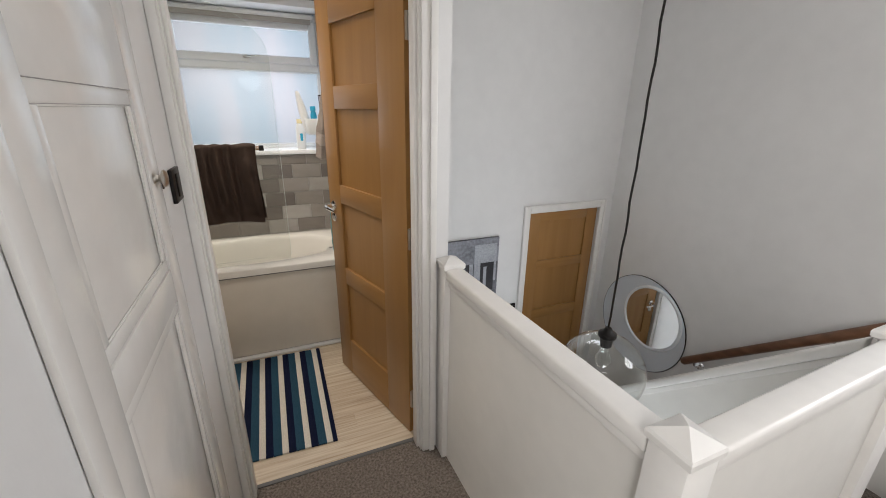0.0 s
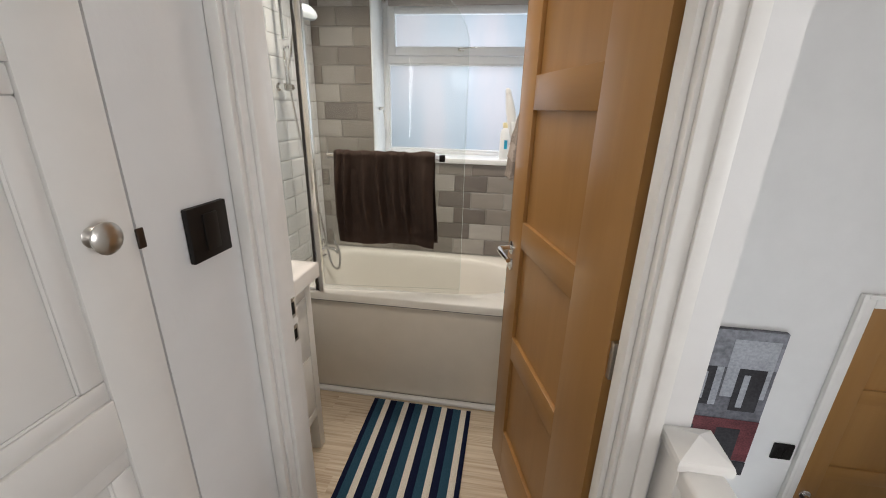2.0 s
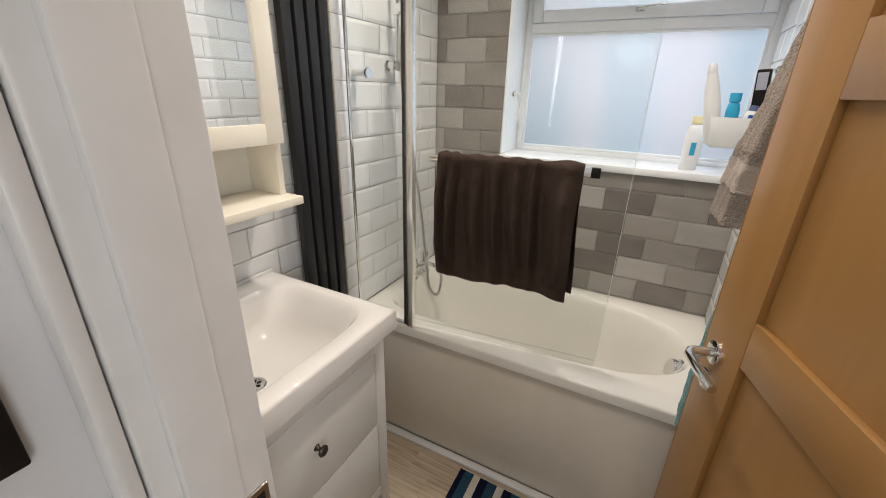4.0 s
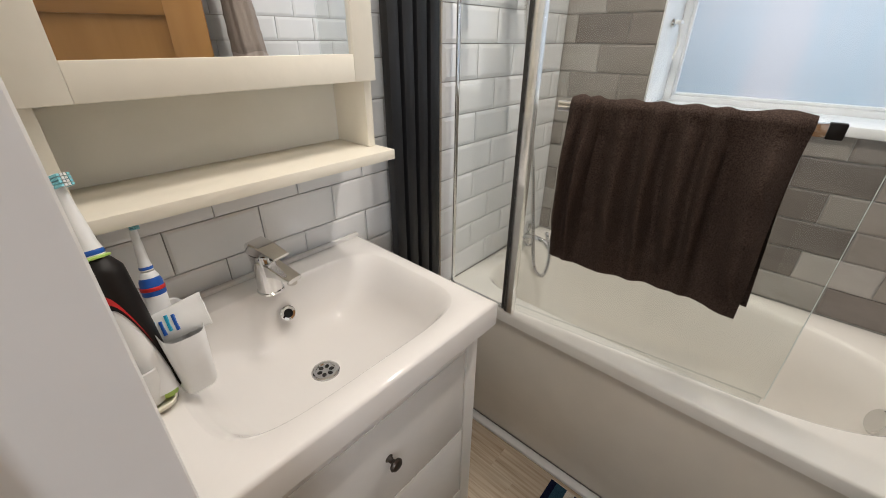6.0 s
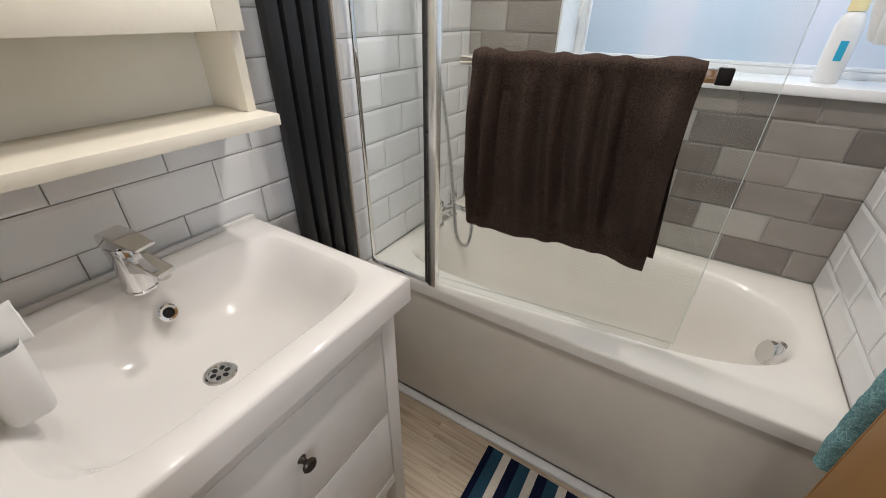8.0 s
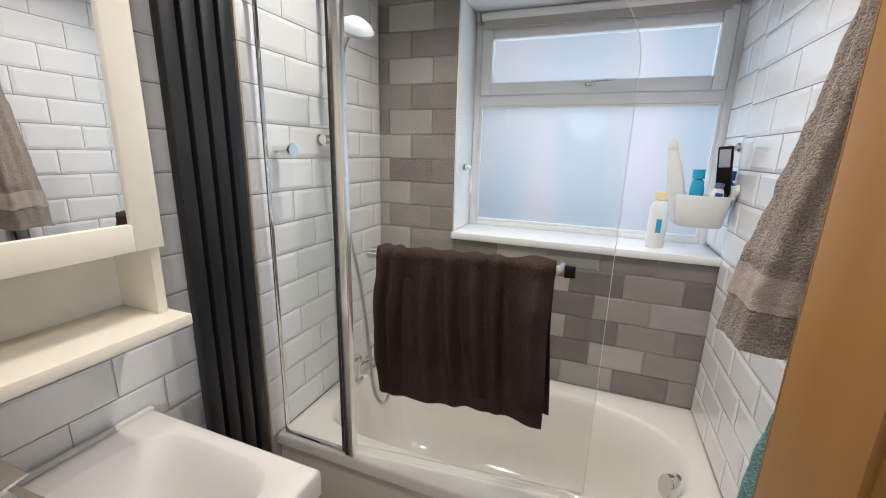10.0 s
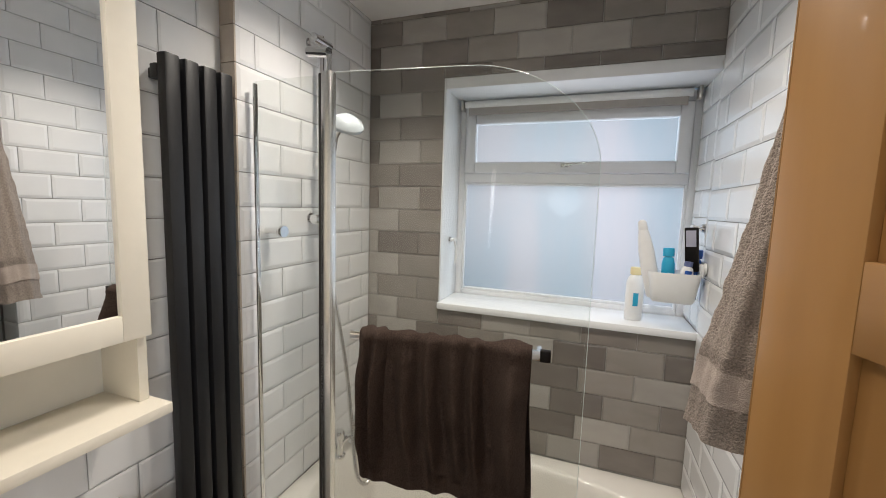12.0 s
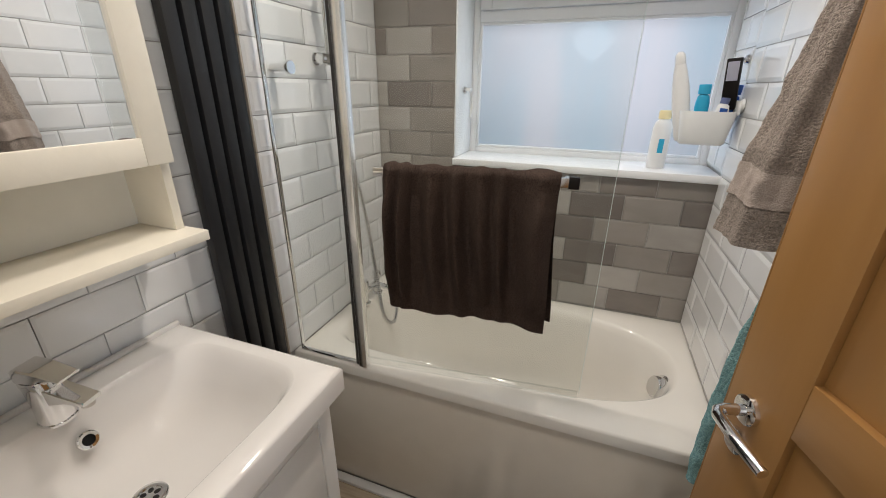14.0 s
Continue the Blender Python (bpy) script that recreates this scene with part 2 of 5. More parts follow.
streak = tt.nodes.new("ShaderNodeMapping")
streak.inputs["Scale"].default_value = (2.6, 1, 0.7)
n1.inputs["Detail"].default_value = 5.0
tt.links.new(tc.outputs["Object"], streak.inputs[0])
tt.links.new(streak.outputs[0], n1.inputs["Vector"])
tt.links.new(n1.outputs["Fac"], cr.inputs[0])
tt.links.new(cr.outputs[0], tl.inputs[0])
gl.inputs["Roughness"].default_value = 0.55
mx.inputs[0].default_value = 0.03
tt.links.new(tl.outputs[0], mx.inputs[1])
tt.links.new(gl.outputs[0], mx.inputs[2])
tt.links.new(mx.outputs[0], tt.nodes["Material Output"].inputs[0])


# ---- mesh helpers ----
def part(name, bm, material, parent=None, label="", smooth=True, angle=40):
    me = bpy.data.meshes.new(name)
    bm.normal_update()
    bm.to_mesh(me)
    bm.free()
    me.materials.append(material)
    if smooth:
        me.shade_smooth()
        me.set_sharp_from_angle(angle=radians(angle))
    ob = new(name, me)
    if parent:
        ob.parent = parent
    if label:
        ob["label"] = label
    return ob


def thing(name, place=(0, 0, 0), label="", category="", group="", kind=""):
    ob = new(name)
    ob.location = place
    ob.empty_display_size = 0.1
    return tagged(ob, label, category, group, kind)


def box(bm, x0, x1, y0, y1, z0, z1, bevel=0.0, seg=2, m=None):
    g = bmesh.ops.create_cube(bm, size=1)
    vs = g["verts"]
    for v in vs:
        v.co = Vector(((x0 + x1) / 2 + v.co.x * (x1 - x0), (y0 + y1) / 2 + v.co.y * (y1 - y0), (z0 + z1) / 2 + v.co.z * (z1 - z0)))
    if bevel:
        es = {e for v in vs for e in v.link_edges}
        r = bmesh.ops.bevel(bm, geom=list(es), offset=bevel, segments=seg, affect="EDGES", profile=0.5)
        vs = list({v for f in r["faces"] for v in f.verts} | {v for v in vs if v.is_valid})
        vs = [v for v in vs if v.is_valid]
    if m is not None:
        for v in vs:
            v.co = m @ v.co
    return vs


def boxes(*rows, bevel=0.0):
    bm = bmesh.new()
    for r in rows:
        box(bm, *r, bevel=bevel)
    return bm


def tube(bm, pts, radius, sides=12, closed=False, caps=True):
    pts = [Vector(p) for p in pts]
    n = len(pts)
    radii = radius if isinstance(radius, (list, tuple)) else [radius] * n
    rings = []
    up = None
    for i, p in enumerate(pts):
        a = pts[(i - 1) % n] if (closed or i) else p
        b = pts[(i + 1) % n] if (closed or i < n - 1) else p
        d = (b - a).normalized()
        if up is None:
            up = d.orthogonal().normalized()
        up = (up - d * up.dot(d)).normalized()
        side = d.cross(up)
        rings.append([bm.verts.new(p + (up * math.cos(s) + side * math.sin(s)) * radii[i]) for s in (2 * math.pi * k / sides for k in range(sides))])
    for i in range(n if closed else n - 1):
        r0, r1 = rings[i], rings[(i + 1) % n]
        for k in range(sides):
            bm.faces.new((r0[k], r0[(k + 1) % sides], r1[(k + 1) % sides], r1[k]))
    if caps and not closed:
        bm.faces.new(rings[0][::-1])
        bm.faces.new(rings[-1])
    return rings


def lathe(bm, profile, sides=32, m=None, closed=False):
    """Rings of (radius, height) round z."""
    rings = []
    for r, z in profile:
        if r < 1e-5:
            v = bm.verts.new((0, 0, z))
            rings.append([v])
        else:
            rings.append([bm.verts.new((r * math.cos(2 * math.pi * k / sides), r * math.sin(2 * math.pi * k / sides), z)) for k in range(sides)])
    for a, b in zip(rings, rings[1:]):
        for k in range(sides):
            q = [a[k % len(a)], a[(k + 1) % len(a)], b[(k + 1) % len(b)], b[k % len(b)]]
            q = [v for i, v in enumerate(q) if v not in q[:i]]
            if len(q) > 2:
                bm.faces.new(q)
    if m is not None:
        for r in rings:
            for v in r:
                v.co = m @ v.co
    return rings


def slab_wall(name, x0, x1, y0, y1, z0, z1, material, holes=(), axis="x"):
    """A wall box with rectangular openings (u0, u1, z0, z1) through it; u runs along the given axis."""
    bm = bmesh.new()
    lo, hi = (x0, x1) if axis == "x" else (y0, y1)
    us = sorted({lo, hi, *(h for q in holes for h in q[:2])})
    zs = sorted({z0, z1, *(h for q in holes for h in q[2:])})
    for a, b in zip(us, us[1:]):
        run = None
        for c, d in zip(zs, zs[1:]):
            mid = ((a + b) / 2, (c + d) / 2)
            inside = any(q[0] < mid[0] < q[1] and q[2] < mid[1] < q[3] for q in holes)
            if inside:
                if run:
                    box(bm, *((a, b, y0, y1) if axis == "x" else (x0, x1, a, b)), *run)
                run = None
            else:
                run = (run[0], d) if run else (c, d)
        if run:
            box(bm, *((a, b, y0, y1) if axis == "x" else (x0, x1, a, b)), *run)
    return tagged(part(name, bm, material, smooth=False), kind="structure")


def sheet(bm, nu, nv, f, thick=0.0):
    """A grid of points f(u, v), 0..1, given thickness along its normals."""
    grid = [[bm.verts.new(f(i / nu, j / nv)) for j in range(nv + 1)] for i in range(nu + 1)]
    faces = [bm.faces.new((grid[i][j], grid[i + 1][j], grid[i + 1][j + 1], grid[i][j + 1])) for i in range(nu) for j in range(nv)]
    if thick:
        bm.normal_update()
        bmesh.ops.solidify(bm, geom=faces, thickness=thick)
    return grid


def smooth01(a):
    a = max(0.0, min(1.0, a))
    return a * a * (3 - 2 * a)


# ---- structure: bathroom ----
XO, ZL = -0.90, -1.35
floor = tagged(part("floor_bathroom", boxes((XO, 0.86, YS, YW, -0.06, -0.004)), GROUT, smooth=False), label="pale streaked wood-effect vinyl bathroom floor", kind="structure")
wall_window = slab_wall("wall_window", XO, 0.86, YW, 2.12, 0, ZC, GROUT, [(WX0, XR, WZ0, WZ1)], "x")
wall_right = slab_wall("wall_right", 0.80, 0.86, YS, YW, 0, ZC, GROUT, (), "y")
wall_nib = slab_wall("wall_nib", XR, 0.80, YN, YW, 0, ZC, GROUT, (), "y")
wall_basin = slab_wall("wall_basin", XO, XB, YD, YN + 0.02, 0, ZC, GROUT, (), "y")
wall_shower = slab_wall("wall_shower", XO, XS, YN, YW, 0, ZC, GROUT, (), "y")
wall_door = slab_wall("wall_door", XB, 0.86, YD, YS, 0, ZC, PAINT, [(DX0 - 0.028, DX1 + 0.028, 0, DZ + 0.028)], "x")
ceiling_bath = tagged(part("ceiling_bathroom", boxes((XO, 0.86, YD, 2.12, ZC, ZC + 0.1)), CEIL, smooth=False), label="white painted bathroom ceiling", kind="structure")

# ---- structure: landing and stairwell ----
YB = -3.3
floor_landing = tagged(part("floor_landing", boxes((-0.12, EX, YB, -1.03, -0.22, 0), (-0.12, 0.90, -1.03, YD, -0.22, 0), (DX0, DX1, YD, 0.045, -0.05, 0)), CARPET, smooth=False), label="grey-brown cut-pile landing carpet", kind="structure")
floor_lower = tagged(part("floor_lower_hall", boxes((0.86, EX, -1.03, EY, LZ - 0.1, LZ)), CARPET, smooth=False), kind="structure")
# first opening is the cupboard; the second is invented for the landing fill lamp
wall_landing = slab_wall("wall_landing", -0.12, LX, YB, YD, 0, ZC, PAINT, [(-0.835, -0.232, 0.0, 1.98), (-2.9, -1.8, 1.1, 2.1)], "y")
cup_back = slab_wall("wall_cupboard_back", -0.30, -0.12, YB, YD, 0, ZC, PAINT, (), "y")
# the opening is invented, out of view, for the side fill lamp
wall_stairwell = slab_wall("wall_stairwell", EX, EX + 0.12, YB, EY + 0.12, LZ - 0.1, ZC, PAINT, [(-2.10, -1.14, 1.22, 2.18)], "y")
wall_end = slab_wall("wall_end", 0.86, EX, EY, EY + 0.12, LZ - 0.1, ZC, PAINT, [(1.955, 2.62, LZ, 0.80)], "x")
wall_end_back = slab_wall("wall_end_back", 1.9, 2.7, EY + 0.12, EY + 0.15, LZ, 0.9, PAINT, (), "x")
wall_back = slab_wall("wall_back", -0.12, EX + 0.12, YB - 0.12, YB, 0, ZC, PAINT, (), "x")
wall_under = tagged(part("wall_under_landing", boxes((0.80, 0.86, -1.03, YS, LZ - 0.1, -0.22), (0.80, 0.86, YS, EY, LZ - 0.1, -0.001)), PAINT, smooth=False), kind="structure")
# unseen closing wall, its opening made up for the hall fill lamp
wall_hall_front = slab_wall("wall_hall_front", 0.80, EX, -1.09, -1.031, LZ - 0.1, -0.221, PAINT, [(0.95, 1.70, -1.05, -0.32)], "x")
ceiling_landing = tagged(part("ceiling_landing", boxes((-0.12, EX + 0.12, YB, YD, ZC, ZC + 0.1), (0.86, EX + 0.12, YD, EY + 0.12, ZC, ZC + 0.1)), CEIL, smooth=False), kind="structure")

th = tagged(part("trim_threshold", boxes((DX0, DX1, 0.043, 0.062, -0.003, 0.004), bevel=0.001), THRESHOLD_AND_SHADE), label="thin dark metal threshold strip between carpet and vinyl", kind="structure")


def frame_set(name, rows, material, label=""):
    return tagged(part(name, boxes(*rows, bevel=0.003), material), label=label, kind="structure")


# bathroom door frame: jambs, stops, stepped casing
frame_set("trim_door_frame", [
    (DX0 - 0.0275, DX0, YD + 0.001, YS + 0.026, 0, DZ), (DX1, DX1 + 0.0275, YD + 0.001, YS + 0.010, 0, DZ), (DX0 - 0.027, DX1 + 0.027, YD + 0.001, YS + 0.010, DZ, DZ + 0.027),
    (DX0, DX0 + 0.012, YD + 0.02, 0.048, 0.001, DZ), (DX1 - 0.012, DX1, YD + 0.02, 0.048, 0.001, DZ), (DX0 + 0.012, DX1 - 0.012, YD + 0.02, 0.048, DZ - 0.012, DZ)], SATIN, "white gloss-painted door frame")
frame_set("trim_casing", [
    (-0.026, DX0 - 0.028, YS + 0.001, YS + 0.020, 0, DZ + 0.05), (LX + 0.001, DX0 - 0.004, YD - 0.016, YD - 0.001, 0, DZ + 0.05), 
    (DX1 + 0.006, DX1 + 0.062, YD - 0.014, YD - 0.001, 0, DZ + 0.004), (DX1 + 0.036, DX1 + 0.062, YD - 0.024, YD - 0.014, 0, DZ + 0.004),
    (DX0 - 0.004, DX1 + 0.062, YD - 0.016, YD - 0.001, DZ + 0.006, DZ + 0.062)], SATIN, "stepped white-painted door casing")
# strike plates on the left jamb
for zz, h in ((1.067, 0.030), (1.002, 0.024)):
    sp = thing("strike_plate", (DX0 + 0.001, 0.066, zz), "small worn metal strike plate in the white door jamb", "strike plate")
    part("plate", boxes((-0.002, 0.0025, -0.012, 0.012, -h / 2 - 0.008, h / 2 + 0.008), bevel=0.001), STEEL, sp)
    part("keep_hole", boxes((0.002, 0.003, -0.006, 0.006, -h / 2, h / 2), bevel=0.0003), DARK, sp)


tagged(part("trim_side_panel", boxes((XB + 0.012, -0.027, YS + 0.0005, YS + 0.006, 0.002, ZC - 0.002)), SPLASH), label="glossy rippled white wall panel beside the washbasin", kind="structure")

# ---- bathroom window ----
def window():
    w = tagged(new("window_1"), "white uPVC window with frosted panes and a top opening light", kind="structure")
    x0, x1, z0, z1 = WX0, XR, 1.205, 2.139
    y0, y1 = YG - 0.035, YG + 0.03
    f = 0.032
    t0, t1 = 1.775, 1.80
    part("window_frame", boxes((x0, x0 + f, y0, y1, z0, z1), (x1 - f, x1, y0, y1, z0, z1), (x0 + f, x1 - f, y0, y1, z0, z0 + f), (x0 + f, x1 - f, y0, y1, z1 - 0.045, z1), (x0 + f, x1 - f, y0, y1, t0 - 0.012, t1 + 0.006), bevel=0.004), UPVC, w)
    s0, s1 = t1 + 0.008, z1 - 0.047
    ya, yb = y0 - 0.012, y0 + 0.03
    g = 0.052
    part("opening_sash", boxes((x0 + f + .002, x0 + f + g, ya, yb, s0, s1), (x1 - f - g, x1 - f - .002, ya, yb, s0, s1), (x0 + f + g, x1 - f - g, ya, yb, s0, s0 + 0.05), (x0 + f + g, x1 - f - g, ya, yb, s1 - 0.058, s1), bevel=0.006), UPVC, w)
    part("window_bead", boxes((x0 + f, x0 + f + 0.012, y0 + 0.004, y0 + 0.02, z0 + f, t0 - 0.012), (x1 - f - 0.012, x1 - f, y0 + 0.004, y0 + 0.02, z0 + f, t0 - 0.012), (x0 + f + 0.012, x1 - f - 0.012, y0 + 0.004, y0 + 0.02, z0 + f, z0 + f + 0.012), (x0 + f + 0.012, x1 - f - 0.012, y0 + 0.004, y0 + 0.02, t0 - 0.024, t0 - 0.012), bevel=0.003), UPVC, w)
    for a, b, c, d in ((x0 + f, x1 - f, z0 + f, t0 - 0.012), (x0 + f + g, x1 - f - g, s0 + 0.05, s1 - 0.058)):
        p = part("pane", boxes((a + 0.001, b - 0.001, y0 + 0.020, y0 + 0.024, c + 0.001, d - 0.001)), FROST, w, "frosted glass pane", smooth=False)
        p.visible_shadow = False
    bm = bmesh.new()
    box(bm, 0.155, 0.195, ya - 0.010, ya - 0.001, 1.832, 1.850, bevel=0.003)
    tube(bm, [(0.175, ya - 0.010, 1.841), (0.178, ya - 0.026, 1.843), (0.20, ya - 0.031, 1.846), (0.27, ya - 0.031, 1.850)], [0.007, 0.007, 0.006, 0.005], 10)
    part("window_handle", bm, CHROME, w, "chrome window handle")
    return w


window()
sill = tagged(part("window_sill", boxes((WX0 - 0.004, XR - 0.002, YW - 0.022, 2.004, 1.185, 1.216), bevel=0.006), SILL), label="wide glossy white window sill", kind="structure")
frame_set("trim_recess", [(WX0 - 0.002, WX0 + 0.006, YW - 0.006, 2.004, 1.217, 2.185), (WX0 + 0.007, XR - 0.002, YW - 0.006, 2.004, 2.140, 2.186)], SILL, "white-painted lining of the window recess")

blind = thing("roller_blind", (0.18, 1.975, 2.12), "rolled-up taupe roller blind across the window recess", "blind")
bm = bmesh.new()
tube(bm, [(-0.47, 0, 0), (0.46, 0, 0)], 0.017, 16)
part("roller", bm, WHITE_PL, blind, "white roller tube")
part("blind_cloth", boxes((-0.455, 0.445, -0.006, 0.003, -0.048, -0.004), bevel=0.002), SHADE_M, blind, "taupe blind cloth")
for sx in (-0.49, 0.475):
    part("bracket", boxes((sx, sx + 0.014, -0.022, 0.02, -0.028, 0.019), bevel=0.003), STEEL, blind)
bm = bmesh.new()
tube(bm, [(-0.478, -0.012, 0), (-0.482, -0.014, -0.30), (-0.478, -0.012, -0.62)], 0.0016, 6)
part("pull_chain", bm, WHITE_PL, blind)


# ---- bath ----
def superloop(cx, cy, a, b, z, nl, nr, n=72):
    """A rounded outline; nl, nr set how square its two ends are."""
    out = []
    for k in range(n):
        s = 2 * math.pi * k / n
        c, d = math.cos(s), math.sin(s)
        e = nr if c > 0 else nl
        q = (abs(c) ** e + abs(d) ** e) ** (-1 / e)
        out.append((cx + a * c * q, cy + b * d * q, z))
    return out


def loft(bm, loops, cap=True):
    rings = [[bm.verts.new(p) for p in l] for l in loops]
    n = len(rings[0])
    for a, b in zip(rings, rings[1:]):
        for k in range(n):
            bm.faces.new((a[k], a[(k + 1) % n], b[(k + 1) % n], b[k]))
    if cap:
        bm.faces.new(rings[-1])
    return rings


def rim_to_rect(bm, ring, x0, x1, y0, y1, z, drop):
    """Joins an inner outline to a rectangle round it and turns the edge down."""
    n = len(ring)
    outer = []
    for v in ring:
        cx, cy = (x0 + x1) / 2, (y0 + y1) / 2
        d = v.co - Vector((cx, cy, v.co.z))
        k = min((x1 - x0) / 2 / max(abs(d.x), 1e-6), (y1 - y0) / 2 / max(abs(d.y), 1e-6))
        outer.append(Vector((cx + d.x * k, cy + d.y * k, z)))
    for corner in ((x0, y0), (x1, y0), (x1, y1), (x0, y1)):
        i = min(range(n), key=lambda j: (outer[j].x - corner[0]) ** 2 + (outer[j].y - corner[1]) ** 2)
        outer[i] = Vector((*corner, z))
    def inset(v, e):
        return Vector((min(max(v.x, x0 + e), x1 - e), min(max(v.y, y0 + e), y1 - e), v.z))
    r = 0.008
    loops = [[inset(v, r) for v in outer], [inset(v, r * 0.3) - Vector((0, 0, r * 0.3)) for v in outer], [v - Vector((0, 0, r)) for v in outer], [v - Vector((0, 0, drop)) for v in outer]]
    prev = ring
    for l in loops:
        cur = [bm.verts.new(p) for p in l]
        for k in range(n):
            bm.faces.new((prev[(k + 1) % n], prev[k], cur[k], cur[(k + 1) % n]))
        prev = cur
    return prev


def bath():
    b = thing("bath", (0, 0, 0), "white acrylic bath with a rounded end, fitted under the window", "bath")
    bm = bmesh.new()
    cx, cy, z = 0.003, 1.435, RIM
    spec = [(0.620, 0.283, 0.000, 0), (0.615, 0.277, -0.003, 0), (0.606, 0.267, -0.012, 0), (0.597, 0.260, -0.035, 0), (0.570, 0.252, -0.12, 0), (0.545, 0.238, -0.24, 0.0), (0.50, 0.215, -0.33, 0), (0.44, 0.175, -0.375, 0), (0.38, 0.12, -0.39, 0), (0.2, 0.05, -0.392, 0)]
    rings = loft(bm, [superloop(cx, cy, a, w, z + dz, 7 - 2.5 * (dz < -0.2), 2.6, 96) for a, w, dz, _ in spec])
    rim_to_rect(bm, rings[0], XS + 0.001, XR - 0.001, 1.055, YW - 0.001, RIM, 0.042)
    part("tub", bm, ACRYLIC, b, angle=50)
    bm = bmesh.new()
    nx, nz = 40, 14
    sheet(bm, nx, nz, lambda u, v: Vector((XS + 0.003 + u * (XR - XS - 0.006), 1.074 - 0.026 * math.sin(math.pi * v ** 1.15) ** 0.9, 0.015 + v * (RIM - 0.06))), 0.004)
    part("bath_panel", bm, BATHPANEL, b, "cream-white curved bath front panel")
    part("seal", boxes((XS + 0.003, XR - 0.003, 1.036, 1.070, 0.0, 0.018), bevel=0.006), WHITE_PL, b, "white sealant bead along the floor")
    # dark strip painted in for the line of shade under the rim
    part("rim_shadow_strip", boxes((XS + 0.003, XR - 0.003, 1.064, 1.070, RIM - 0.050, RIM - 0.0425)), THRESHOLD_AND_SHADE, b)
    # waste overflow control
    m = Matrix.Translation((0.588, 1.418, 0.520)) @ Matrix.Rotation(radians(16), 4, "Z") @ Matrix.Rotation(radians(-72), 4, "Y") @ Matrix.Diagonal((1.3, 1.3, 1.5, 1))
    bm = bmesh.new()
    lathe(bm, [(0, 0.024), (0.026, 0.024), (0.030, 0.020), (0.031, 0.004), (0.036, 0.002), (0.036, -0.004), (0, -0.004)], 28, m)
    part("overflow_dial", bm, CHROME, b, "round chrome overflow dial")
    bm = bmesh.new()
    lathe(bm, [(0, 0.012), (0.02, 0.011), (0.03, 0.006), (0.036, 0.0), (0, 0)], 28, pose(0.36, 1.435, RIM - 0.3915))
    part("plug", bm, CHROME, b, "chrome bath plug")
    return b


bath()


# ---- bath screen ----
def screen():
    s = thing("bath_screen", (0, 0, 0), "clear glass bath screen with a curved corner and chrome hinge post", "bath screen")
    zb, zt = RIM + 0.006, 1.995
    bm = boxes((-0.655, -0.405, 1.068, 1.073, zb + 0.004, zt - 0.005), bevel=0.001)
    part("fixed_pane", bm, THIN, s, "clear glass", smooth=False)
    part("wall_channel", boxes((-0.662, -0.655, 1.063, 1.078, zb, zt - 0.01), bevel=0.002), CHROME, s, "slim chrome wall channel")
    part("bottom_channel", boxes((-0.655, -0.412, 1.064, 1.077, RIM + 0.0005, RIM + 0.012), bevel=0.002), CHROME, s)
    part("hinge_post", boxes((-0.415, -0.382, 1.052, 1.080, zb - 0.003, zt + 0.002), bevel=0.006), POST, s, "polished chrome hinge post")
    part("hinge_post_dark", boxes((-0.430, -0.4155, 1.062, 1.080, zb - 0.003, zt - 0.001), bevel=0.003), SEAL, s, "dark inner hinge seal")
    bm = bmesh.new()
    ang = radians(6.5)
    L = 0.70
    outline = [(0.010, 0.035), (L, 0.035)]
    r = 0.25
    for k in range(15):
        a = radians(6 * k)
        outline.append((L - 0.33 + 0.33 * math.cos(a), (zt - RIM) - r + r * math.sin(a)))
    outline.append((0.010, zt - RIM))
    front = [bm.verts.new((u * math.cos(ang), u * math.sin(ang), h)) for u, h in outline]
    f = bm.faces.new(front)
    bm.normal_update()
    bmesh.ops.solidify(bm, geom=[f], thickness=0.005)
    p = part("folding_pane", bm, THIN, s, "clear glass with a curved top corner", smooth=False)
    p.location = (-0.392, 1.073, RIM)
    bm = bmesh.new()
    tube(bm, [(u * math.cos(ang), u * math.sin(ang) - 0.0035, h) for u, h in outline[1:]], 0.0008, 6)
    p = part("pane_edge", bm, EDGE, s, "polished glass edge")
    p.location = (-0.392, 1.073, RIM)
    bm = bmesh.new()
    box(bm, 0.012, L - 0.005, -0.003, 0.008, 0.012, 0.036, bevel=0.003)
    p = part("drip_seal", bm, GLOBE, s, "clear plastic drip seal")
    p.location, p.rotation_euler = (-0.392, 1.073, RIM), (0, 0, ang)
    # bracket arm at the top
    bm = bmesh.new()
    tube(bm, [(-0.402, 1.072, zt), (-0.402, 1.072, zt + 0.045)], 0.007, 12)
    tube(bm, [(-0.402, 1.072, zt + 0.052), (-0.47, 1.075, zt + 0.062)], [0.014, 0.014], 16)
    part("top_bracket", bm, CHROME, s)
    # towel rail on the moving pane
    bm = bmesh.new()
    y = -0.052
    box(bm, 0.085, 0.61, y - 0.006, y + 0.006, 0.680, 0.704, bevel=0.002)
    tube(bm, [(0.11, y, 0.692), (0.11, 0, 0.692)], 0.007, 12)
    tube(bm, [(0.585, y, 0.692), (0.585, 0, 0.692)], 0.007, 12)
    p = part("towel_rail", bm, CHROME, s, "chrome rail across the glass")
    p.location, p.rotation_euler = (-0.392, 1.073, RIM), (0, 0, ang)
    # black sleeve paints the dark reflection on the chrome rail's end
    bm = bmesh.new()
    box(bm, 0.586, 0.6115, y - 0.0085, y + 0.0085, 0.6775, 0.7065, bevel=0.0025)
